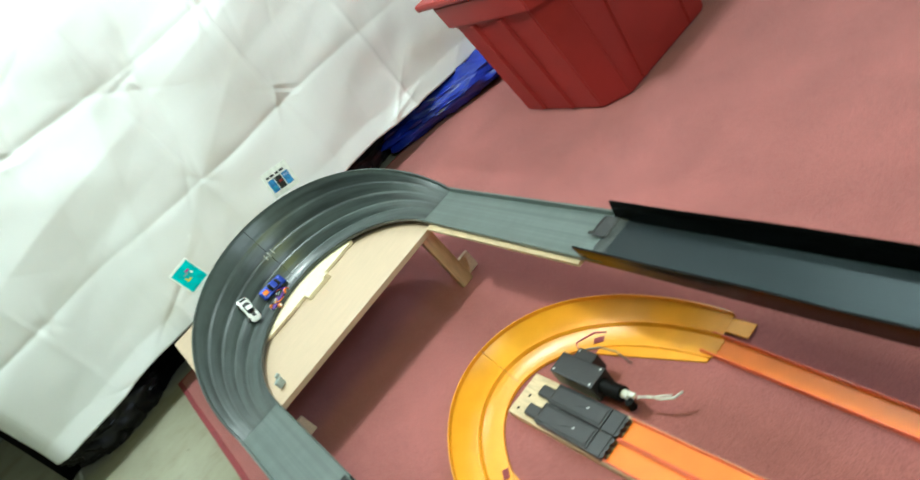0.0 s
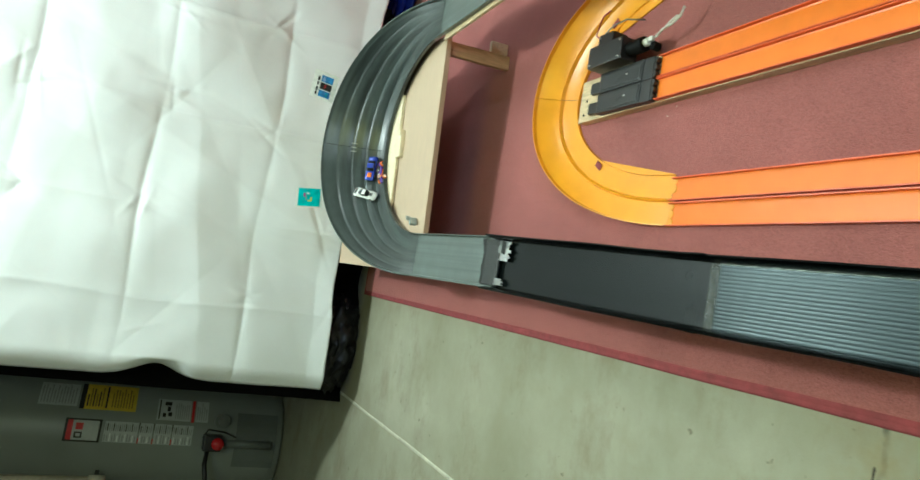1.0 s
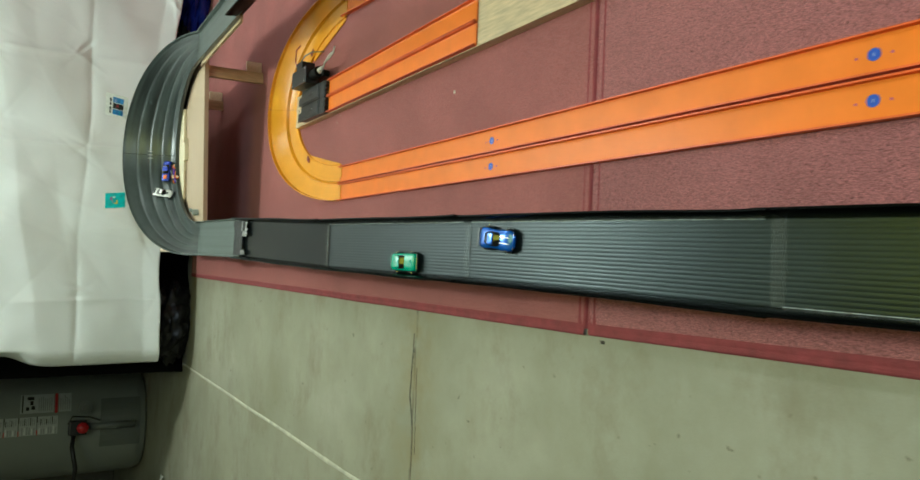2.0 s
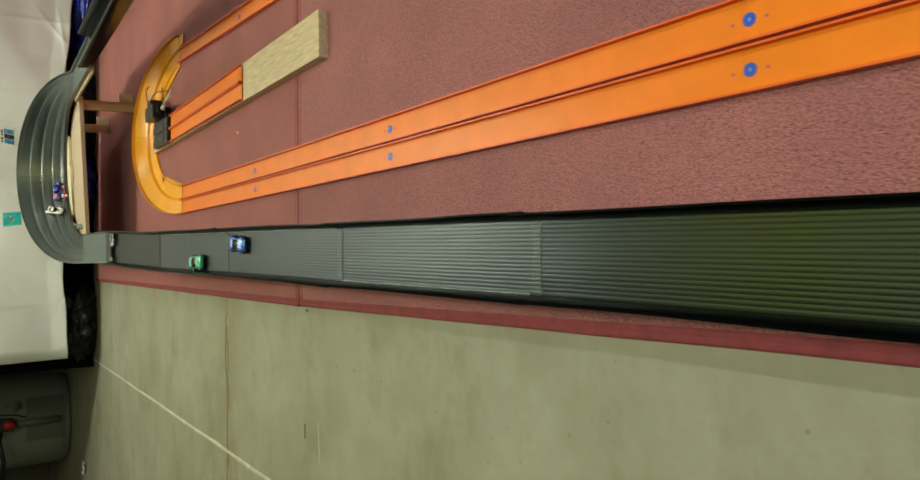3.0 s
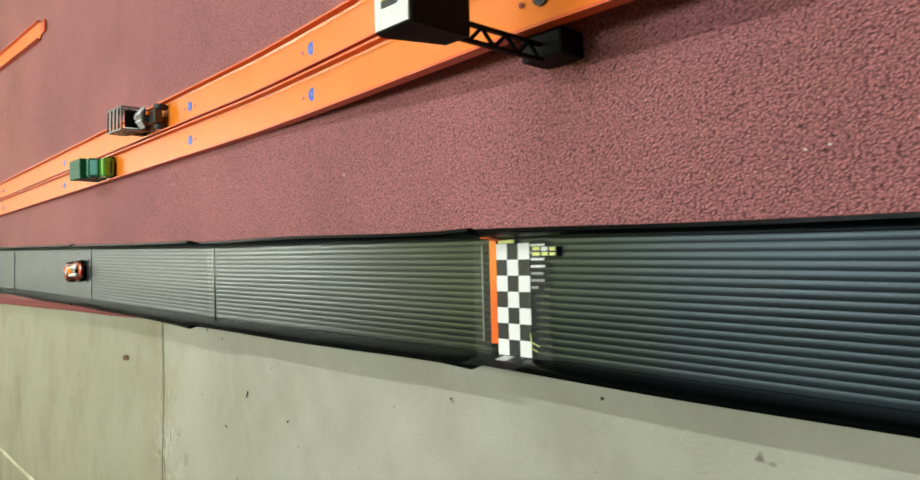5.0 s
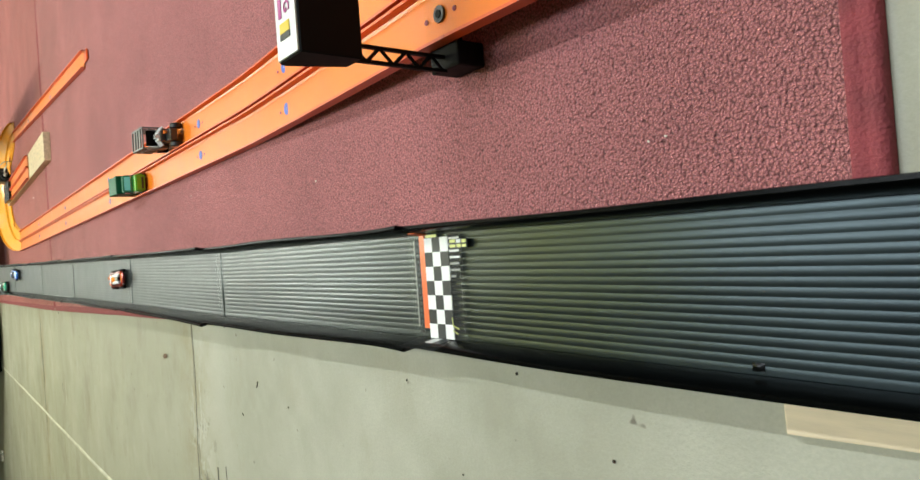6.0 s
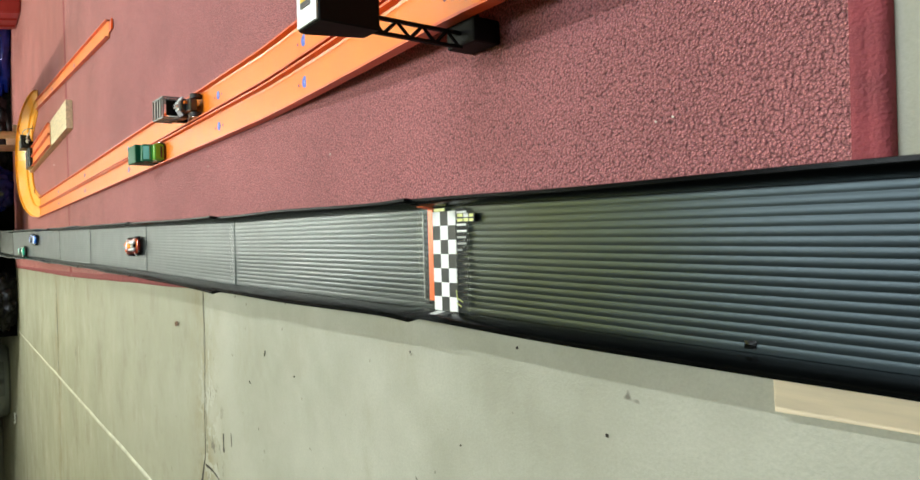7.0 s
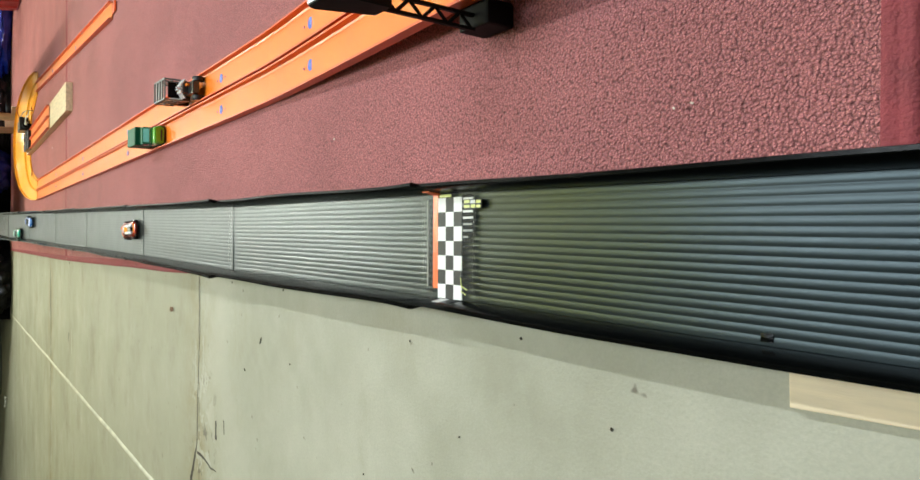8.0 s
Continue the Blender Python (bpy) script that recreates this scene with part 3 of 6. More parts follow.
def black_curtain():
    """Black film hung behind the paper, down to the floor."""
    root = thing("black_film_curtain", pose(0, 4.21, 0), "black plastic film hanging behind the paper backdrop", "plastic film")
    bm = bmesh.new()
    rows = []
    for j in range(41):
        z = lerp(0.002, 2.2, j / 40)
        rows.append([Vector((lerp(-0.350, 2.4, i / 90), 0.03 * math.sin(i * 0.9 + 0.6 * noise.noise((z * 2, i * 0.2, 0))) + 0.02 * noise.noise((i * 0.3, z * 3, 1)), z)) for i in range(91)])
    loft(bm, rows)
    ob = part("film", bm, BLACK_CLOTH, root, smooth=True)
    sol = ob.modifiers.new("thickness", "SOLIDIFY")
    sol.thickness = 0.0008


black_curtain()


# ---------------------------------------------------------------- red tote
def storage_tote():
    root = thing("storage_tote", pose(1.675, 3.397, 0.0068, 0, 0, 0), "dark red plastic storage tote standing on the carpet", "storage box")
    bm = bmesh.new()

    def ring(z, hx, hy, cut):
        pts = [(-hx + cut, -hy), (hx - cut, -hy), (hx, -hy + cut), (hx, hy - cut), (hx - cut, hy), (-hx + cut, hy), (-hx, hy - cut), (-hx, -hy + cut)]
        return [Vector((x, y, z)) for x, y in pts]

    rings = [ring(0.0, 0.240, 0.218, 0.058), ring(0.006, 0.248, 0.226, 0.062), ring(0.36, 0.300, 0.235, 0.07), ring(0.365, 0.312, 0.245, 0.06), ring(0.44, 0.320, 0.25, 0.06), ring(0.442, 0.305, 0.235, 0.06), ring(0.02, 0.24, 0.21, 0.055)]
    loft(bm, rings, closed=True, caps=True)
    bmesh.ops.bevel(bm, geom=list(bm.edges), offset=0.004, segments=2, affect="EDGES")
    part("bin", bm, TOTE, root)
    # moulded ribs on the sides
    for sx in (-0.12, 0.12):
        b2 = bmesh.new()
        loft(b2, [[Vector((sx - 0.012, -0.224, 0.012)), Vector((sx - 0.008, -0.233, 0.012)), Vector((sx + 0.008, -0.233, 0.012)), Vector((sx + 0.012, -0.224, 0.012))],
                  [Vector((sx - 0.012, -0.233, 0.356)), Vector((sx - 0.008, -0.242, 0.356)), Vector((sx + 0.008, -0.242, 0.356)), Vector((sx + 0.012, -0.233, 0.356))]], closed=True, caps=True)
        part("rib", b2, TOTE, root)
    for sy in (-0.045, 0.085):
        b2 = bmesh.new()
        loft(b2, [[Vector((-0.247, sy - 0.014, 0.012)), Vector((-0.258, sy - 0.009, 0.012)), Vector((-0.258, sy + 0.009, 0.012)), Vector((-0.247, sy + 0.014, 0.012))],
                  [Vector((-0.298, sy - 0.014, 0.356)), Vector((-0.309, sy - 0.009, 0.356)), Vector((-0.309, sy + 0.009, 0.356)), Vector((-0.298, sy + 0.014, 0.356))]], closed=True, caps=True)
        part("rib", b2, TOTE, root)
    b3 = bmesh.new()
    box(b3, (0, 0, 0.454), (0.66, 0.52, 0.022), 0.008)
    box(b3, (0, 0, 0.468), (0.56, 0.42, 0.012), 0.005)
    part("lid", b3, TOTE, root)


storage_tote()


# ---------------------------------------------------------------- water heater
def water_heater():
    root = thing("water_heater", pose(-0.795, 5.33, 0), "grey gas water heater with warning labels and red knob", "water heater")
    R = 0.275
    bm = bmesh.new()
    prof = [(0.0, 0.0), (R - 0.03, 0.0), (R - 0.012, 0.012), (R, 0.05), (R, 0.055), (R, 1.45), (R - 0.01, 1.50), (0.06, 1.53), (0.0, 1.53)]
    loft(bm, [[Vector((r * math.cos(a), r * math.sin(a), z)) for a in [2 * math.pi * k / 64 for k in range(64)]] for r, z in prof[1:-1]], closed=True, caps=True)
    smooth_edges(part("tank", bm, HEATER, root), 30)
    face = math.radians(-82)

    def patch(name, a0, a1, z0, z1, mat, off=0.0016, label=""):
        """A label wrapped on the tank; angles in degrees from its front."""
        b = bmesh.new()
        k = 8
        outer = [[Vector(((R + d) * math.cos(face + radians(lerp(a0, a1, i / k))), (R + d) * math.sin(face + radians(lerp(a0, a1, i / k))), z)) for i in range(k + 1)] for z, d in ((z0, 0.0002), (z0, off), (z1, off), (z1, 0.0002))]
        loft(b, outer)
        return part(name, b, mat, root, label)

    patch("access_panel", -24, 30, 0.04, 0.235, HEATER_DARK, 0.004)
    rnd = random.Random(2)

    def print_rows(a0, a1, z0, z1, pitch, mats, short=0.35):
        """Rows of small print that cannot be read, across a label."""
        k, z = 0, z0
        while z < z1:
            patch("print_bar", a0, lerp(a0, a1, 1 - short * rnd.random()), z, z + pitch * 0.45, mats[k % len(mats)], 0.0028)
            k, z = k + 1, z + pitch

    for z0, z1 in ((0.435, 0.525), (0.531, 0.605), (0.612, 0.668), (0.675, 0.815)):
        patch("label", -5, 14, z0, z1, LABEL_PAPER, 0.0016, "pale instruction label with rows of small print")
        print_rows(5.2, 13.2, z0 + 0.006, z1 - 0.006, 0.0085, (LABEL_GREY, LABEL_GREY, LABEL_BLACK))
        print_rows(-4.2, 3.8, z0 + 0.006, z1 - 0.006, 0.0105, (LABEL_GREY, LABEL_WHITE, LABEL_GREY))
    for z in (0.528, 0.6085, 0.671):
        patch("label_rule", -5, 0, z - 0.0035, z + 0.0015, LABEL_RED, 0.0036)
        patch("label_rule", 8, 14, z - 0.0030, z + 0.0010, LABEL_BLACK, 0.0036)
    patch("label", 18, 40, 0.455, 0.605, LABEL_PAPER, 0.0016, "pale label with small black figures")
    for a0, a1, z0, z1 in ((33, 37, 0.545, 0.575), (27, 32, 0.548, 0.562), (22, 26, 0.540, 0.556), (21, 25, 0.566, 0.580), (19, 39, 0.592, 0.598)):
        patch("print_bar", a0, a1, z0, z1, LABEL_BLACK, 0.0028)
    print_rows(20, 38, 0.463, 0.525, 0.0095, (LABEL_GREY,))
    patch("label_rule", 17, 40, 0.438, 0.450, LABEL_RED, 0.0030)
    patch("label", 18, 40, 0.375, 0.432, LABEL_PAPER, 0.0016)
    print_rows(20, 38, 0.382, 0.424, 0.0100, (LABEL_GREY,))
    patch("label", 24, 52, 0.70, 0.935, LABEL_YELLOW, 0.0016, "yellow warning label")
    patch("label_band", 24, 52, 0.915, 0.935, LABEL_BLACK, 0.0024)
    print_rows(27, 49, 0.715, 0.805, 0.0120, (LABEL_OCHRE,))
    patch("print_bar", 26, 50, 0.822, 0.830, LABEL_BLACK, 0.0028)
    print_rows(27, 49, 0.842, 0.905, 0.0120, (LABEL_OCHRE, LABEL_BLACK), 0.5)
    patch("label", 26, 50, 0.945, 1.10, LABEL_PAPER, 0.0016)
    print_rows(28, 48, 0.955, 1.09, 0.0120, (LABEL_GREY,))
    patch("label", -6, 15, 0.828, 0.975, LABEL_BLACK, 0.0022, "black-framed warning label with red pictures")
    patch("label_face", -4.4, 13.4, 0.838, 0.965, LABEL_PAPER, 0.0032)
    patch("label_band", -4.4, 13.4, 0.944, 0.965, LABEL_RED, 0.0042)
    patch("label_picture", 5, 11, 0.902, 0.932, LABEL_RED, 0.0042)
    patch("label_picture", -2.5, 3, 0.902, 0.934, LABEL_BLACK, 0.0042)
    patch("label_picture", -1.2, 1.7, 0.909, 0.927, LABEL_PAPER, 0.0050)
    print_rows(-3, 12, 0.846, 0.892, 0.0090, (LABEL_GREY,))
    front = Vector((math.cos(face), math.sin(face), 0))
    side = Vector((-front.y, front.x, 0))
    b = bmesh.new()
    c = front * (R + 0.035)
    turn = Matrix((side, front, Vector((0, 0, 1)))).transposed()
    box(b, c + Vector((0, 0, 0.345)), (0.075, 0.07, 0.085), 0.008, turn)
    part("gas_valve", b, BLACK_ABS, root)
    b = bmesh.new()
    rod(b, c + front * 0.03 + Vector((0, 0, 0.325)), c + front * 0.062 + Vector((0, 0, 0.325)), 0.030, 20, 0.026)
    part("valve_knob", b, KNOB_RED, root, "glossy red control knob", smooth=True)
    b = bmesh.new()
    rod(b, c + Vector((0, 0, 0.30)), c + Vector((0, 0, 0.07)), 0.019, 16)
    part("burner_tube", b, HEATER_DARK, root, smooth=True)
    b = bmesh.new()
    tube(b, [c - side * 0.03 + Vector((0, 0, 0.36)), c - side * 0.09 + front * 0.05 + Vector((0, 0, 0.37)), c - side * 0.2 + front * 0.06 + Vector((0, 0, 0.35)), c - side * 0.34 + front * 0.02 + Vector((0, 0, 0.36))], 0.011)
    part("gas_pipe", b, BLACK_ABS, root, smooth=True)
    b = bmesh.new()
    rod(b, front * R + side * 0.10 + Vector((0, 0, 0.31)), front * (R + 0.02) + side * 0.10 + Vector((0, 0, 0.31)), 0.035, 24)
    rod(b, front * (R + 0.02) + side * 0.10 + Vector((0, 0, 0.31)), front * (R + 0.04) + side * 0.10 + Vector((0, 0, 0.31)), 0.018, 16)
    part("drain_valve", b, HEATER_DARK, root)
    b = bmesh.new()
    tube(b, [c + side * 0.02 + Vector((0, 0, 0.39)), c + side * 0.06 + Vector((0, 0, 0.37)), c + side * 0.05 + Vector((0, 0, 0.29)), c + side * 0.03 + Vector((0, 0, 0.24))], 0.004)
    part("igniter_wire", b, BLACK_ABS, root)


water_heater()
root = thing("waste_pipe", pose(-0.92, 4.90, 0.0), "cream plastic pipe standing in front of the heater", "pipe")
bm = bmesh.new()
rod(bm, (0, 0, 0.80), (0, 0, 2.38), 0.030, 24)
part("pipe", bm, PIPE, root, smooth=True)
bm = bmesh.new()
rod(bm, (0, 0, 0.775), (0, 0, 0.84), 0.037, 24)
part("coupling", bm, PIPE, root, smooth=True)
bm = bmesh.new()
box(bm, (0, 0.09, 0.81), (0.03, 0.12, 0.02), 0.004)
part("bracket", bm, BLACK_ABS, root)


# ---------------------------------------------------------------- table under the bend
TABLE_TILT = 2.6
table = thing("wooden_stand", pose(0.49, 3.165, 0.188, 0, -TABLE_TILT, 0), "low plywood stand on pine legs holding the bend", "stand")
bm = bmesh.new()
box(bm, (0.005, 0.385, -0.007), (0.615, 0.77, 0.014), 0.0015)
part("board", bm, PLY, table, "smooth pale plywood board")
for lx, ly in ((0.285, 0.03), (0.285, 0.56), (-0.26, 0.10), (-0.26, 0.56)):
    ground = 0.0065
    h = 0.188 + lx * math.sin(radians(TABLE_TILT)) - 0.014 - ground
    bm = bmesh.new()
    box(bm, (lx, ly, -0.0145 - h / 2), (0.036, 0.018, h - 0.002), 0.0015)
    leg = part("leg", bm, PINE_UP, table)
    bm = bmesh.new()
    box(bm, (lx + 0.026, ly + 0.0150, -0.0145 - h + 0.026), (0.060, 0.012, 0.050), 0.0015)
    part("foot_block", bm, PALE_PINE, leg)

# strip of wood under the exit straight
wood = thing("wooden_batten", Matrix(), "pale pine batten carrying the upper grey straight", "batten")
bm = bmesh.new()
loft(bm, [[Vector((x, y, z)) for x, z in ((lerp(0.772, 0.768, t), lerp(0.212, 0.2265, t)), (lerp(0.772, 0.768, t), lerp(0.218, 0.233, t)), (0.86, lerp(0.218, 0.233, t)), (0.86, lerp(0.212, 0.2265, t)))] for t, y in ((0, 3.14), (1, 2.63))], closed=True, caps=True)
part("strip", bm, PINE, wood)


# ---------------------------------------------------------------- grey bend
BEND_C, BEND_R = (0.535, 3.17), (0.252, 0.325)


def bend_track():
    """A U bend: a flat run in, a banked half turn with stepped lanes, and a flat run out."""
    root = thing("bend_track", Matrix(), "grey moulded plastic banked U-bend for toy cars, scuffed by wheels", "toy track")
    stations = []
    for k in range(9):
        t = k / 8
        stations.append((Vector((lerp(0.283, 0.283, t), lerp(2.795, 3.17, t), lerp(0.150, 0.188, t))), Vector((-1, 0, 0)), 0.0))
    for k in range(1, 48):
        a = math.pi * k / 48
        p = Vector((BEND_C[0] - BEND_R[0] * math.cos(a), BEND_C[1] + BEND_R[1] * math.sin(a), lerp(0.188, 0.222, k / 48)))
        nrm = Vector((-math.cos(a) / BEND_R[0], math.sin(a) / BEND_R[1], 0)).normalized()
        stations.append((p, nrm, math.sin(a) ** 1.0))
    for k in range(9):
        t = k / 8
        stations.append((Vector((lerp(0.787, 0.777, t), lerp(3.17, 2.57, t), lerp(0.222, 0.238, t))), Vector((1, 0, 0)), 0.0))
    n = 64

    def profile(bank):
        pts = []
        wide = lerp(0.098, 0.124, bank)
        pts.append((-0.004, 0.009))
        pts.append((-0.0015, 0.010))
        for i in range(n + 1):
            u = i / n
            z = 0.158 * bank * (max(0, u - 0.13) / 0.87) ** 1.62
            for g in (0.38, 0.55, 0.72, 0.88):
                z -= 0.0036 * bank * math.exp(-((u - g) / 0.020) ** 2)
                z += 0.0012 * bank * math.exp(-((u - g - 0.10) / 0.06) ** 2)
            pts.append((u * wide, z))
        lip = lerp(0.010, 0.006, bank)
        pts.append((wide + 0.001, pts[-1][1] + lip))
        pts.append((wide + 0.005, pts[-1][1]))
        pts.append((wide + 0.006, pts[-1][1] - lip))
        return pts

    rows = []
    for p, nrm, bank in stations:
        rows.append([p + nrm * d + Vector((0, 0, z)) for d, z in profile(bank)])
    # the banking's dimmer light is put into its darker material
    for name, a, b, mat in (("run_in", 0, 10, GREY_LIT), ("banked_turn", 8, 57, GREY_SHADED), ("run_out", 55, len(rows), GREY_LIT)):
        bm = bmesh.new()
        drop = Vector((0, 0, 0.0 if name == "banked_turn" else -0.0009))
        vs = loft(bm, [[q + drop for q in r] for r in rows[a:b]])
        place = {v: (i / len(r), (a + j) * 0.025) for j, r in enumerate(vs) for i, v in enumerate(r)}
        uv = bm.loops.layers.uv.new("lanes")
        for f in bm.faces:
            for c in f.loops:
                c[uv].uv = place[c.vert]
        ob = smooth_edges(part(name, bm, mat, root), 40)
        sol = ob.modifiers.new("thickness", "SOLIDIFY")
        sol.thickness, sol.offset = 0.0022, -1
        sol.use_rim = name != "banked_turn"
    # the join halfway round
    for idx in (32,):
        p, nrm, bank = stations[idx]
        q = stations[idx + 1][0]
        fwd = (q - p).normalized() * 0.0009
        b = bmesh.new()
        base = profile(bank)[2:-3]
        loft(b, [[p + nrm * d + Vector((0, 0, z + 0.0002)) - fwd * 0.5 for d, z in base], [p + nrm * d + Vector((0, 0, z + 0.0005)) for d, z in base], [p + nrm * d + Vector((0, 0, z + 0.0002)) + fwd * 0.5 for d, z in base]])
        part("seam", b, SMOOTH, root)
    # three short moulded ticks on the banking, their highlights put in as pale grey
    p, nrm, bank = stations[32]
    side = (stations[33][0] - stations[31][0]).normalized()
    for k in range(3):
        b = bmesh.new()
        rows_t = []
        for u in (0.66, 0.70, 0.74):
            i = int(u * n) + 2
            d, z = profile(bank)[i]
            rows_t.append([p + nrm * d + Vector((0, 0, z)) + side * (0.012 * (k - 1) + dx) + (Vector((0, 0, 1)) - nrm).normalized() * up for dx, up in ((-0.0016, 0.0), (-0.0012, 0.0008), (0.0012, 0.0008), (0.0016, 0.0))])
        loft(b, rows_t, closed=True, caps=True)
        part("moulded_tick", b, LABEL_GREY, root)
    # skirt that carries the banked side
    b = bmesh.new()
    rows = []
    for p, nrm, bank in stations[10:56]:
        prof = profile(bank)[-1]
        top = p + nrm * prof[0] + Vector((0, 0, prof[1] - 0.002))
        foot = Vector((top.x, top.y, 0.188 + (top.x - 0.49) * math.tan(radians(TABLE_TILT)) + 0.001))
        if foot.z > top.z - 0.002:
            foot.z = top.z - 0.002
        rows.append([foot, top])
    loft(b, rows)
    ob = part("skirt", b, SMOOTH, root, "dark outer skirt under the banking", smooth=True)
    sol = ob.modifiers.new("thickness", "SOLIDIFY")
    sol.thickness, sol.offset = 0.002, 0
    return stations, profile


STATIONS, BEND_PROFILE = bend_track()

# packing under the inner rim of the bend
root = thing("packing_strip", Matrix(), "cream foam packing under the inner rim of the bend", "packing strip")
bm = bmesh.new()
rows = []
chord = [Vector((BEND_C[0] - BEND_R[0] * math.cos(a), BEND_C[1] + BEND_R[1] * math.sin(a), 0)) for a in (math.pi * 13.5 / 48, math.pi * 34 / 48)]
for k in range(19):
    a = math.pi * lerp(13.5, 34, k / 18) / 48
    px, py = BEND_C[0] - BEND_R[0] * math.cos(a), BEND_C[1] + BEND_R[1] * math.sin(a)
    t = (px - chord[0].x) / (chord[1].x - chord[0].x)
    q = chord[0].lerp(chord[1], t)
    qx, qy = q.x, min(q.y, py - 0.0006)
    z0 = 0.1895 + (px - 0.49) * math.tan(radians(TABLE_TILT))
    rows.append([Vector((px, py, z0)), Vector((px, py, z0 + 0.010)), Vector((qx, qy, z0 + 0.008)), Vector((qx, qy, z0))])
loft(bm, rows, closed=True, caps=True)
part("foam", bm, CREAM, root)

root = thing("wooden_shim", pose(0.545, 3.412, 0.1912, 0, -TABLE_TILT, 2), "small pale wooden shim lying on the plywood board", "wood shim")
bm = bmesh.new()
box(bm, (0, 0, 0.006), (0.078, 0.034, 0.013), 0.003)
box(bm, (0.030, -0.012, 0.012), (0.014, 0.010, 0.008), 0.001)
part("block", bm, CREAM, root)
root = thing("wooden_stick", pose(0.430, 3.420, 0.1892, 0, -TABLE_TILT, -1), "thin wooden stick lying along the bend", "stick")
bm = bmesh.new()
box(bm, (-0.012, 0, 0.003), (0.11, 0.004, 0.004), 0.001)
part("stick", bm, PINE, root)
root = thing("plastic_clip", pose(0.318, 3.215, 0.182, 0, -TABLE_TILT, 30), "clear plastic clip at the end of the bend", "clip")
bm = bmesh.new()
box(bm, (0, 0, 0.011), (0.020, 0.010, 0.020), 0.003)
box(bm, (0.008, 0.0, 0.024), (0.012, 0.005, 0.010), 0.002)
part("clip", bm, GLASS_PALE, root)


def display_card(m, face, label, bars, wide=1.0, tall=1.0):
    """A small printed card in a white frame that stands on the rim of the bend."""
    root = thing("picture_card", m, label, "picture card")
    bm = bmesh.new()
    box(bm, (0, 0, 0.037), (0.068 * wide, 0.0014, 0.076 * tall), 0.0004)
    part("card", bm, LABEL_WHITE, root)
    bm = bmesh.new()
    box(bm, (0, -0.0012, 0.037), (0.060 * wide, 0.0008, 0.064 * tall), 0)
    part("picture", bm, face, root)
    for x, z, w, h, mat in bars:
        bm = bmesh.new()
        box(bm, (x * 1.22 * wide, -0.0020, 0.037 + (z * 1.2 - 0.037) * tall), (w * 1.22 * wide, 0.0006, h * 1.22 * tall), 0)
        part("picture_patch", bm, mat, root)


display_card(pose(0.366, 3.595, 0.350, -18, 0, 24), CARD_TEAL, "small teal picture card standing on the rim of the bend",
             [(-0.006, 0.026, 0.012, 0.0035, LABEL_YELLOW), (-0.010, 0.030, 0.0035, 0.008, LABEL_YELLOW), (0.006, 0.042, 0.010, 0.0040, SIGN_PURPLE), (-0.002, 0.038, 0.012, 0.0022, LABEL_GREY), (0.010, 0.034, 0.004, 0.006, LABEL_WHITE)])
display_card(pose(0.690, 3.590, 0.366, -18, -4, -46), LABEL_WHITE, "small white card with three dark blue pictures on the bend's rim",
             [(-0.015, 0.026, 0.013, 0.030, CARD_SKY), (0.0, 0.026, 0.013, 0.030, LABEL_BLACK), (0.015, 0.026, 0.013, 0.030, CARD_SKY), (-0.017, 0.048, 0.006, 0.005, LABEL_BLACK), (-0.008, 0.048, 0.008, 0.005, LABEL_BLACK), (0.003, 0.048, 0.006, 0.005, LABEL_BLACK), (0.013, 0.048, 0.008, 0.005, LABEL_BLACK), (-0.015, 0.020, 0.010, 0.006, CARD_TEAL), (0.015, 0.034, 0.009, 0.006, STICKER_PALE), (0.001, 0.028, 0.007, 0.006, LABEL_RED)], 1.40, 0.95)


# ---------------------------------------------------------------- black fluted track
# y, centre x, floor z, floor width
LINE = [(-1.20, 0.1555, 0.0165, 0.076), (-0.555, 0.1665, 0.0225, 0.076), (-0.12, 0.1705, 0.0300, 0.078), (0.34, 0.1800, 0.0400, 0.079), (0.82, 0.1890, 0.0560, 0.080),
        (1.28, 0.1965, 0.0720, 0.083), (1.76, 0.2065, 0.0970, 0.084), (2.225, 0.2130, 0.1270, 0.086), (2.82, 0.2320, 0.1490, 0.095)]
FLUTES = 17


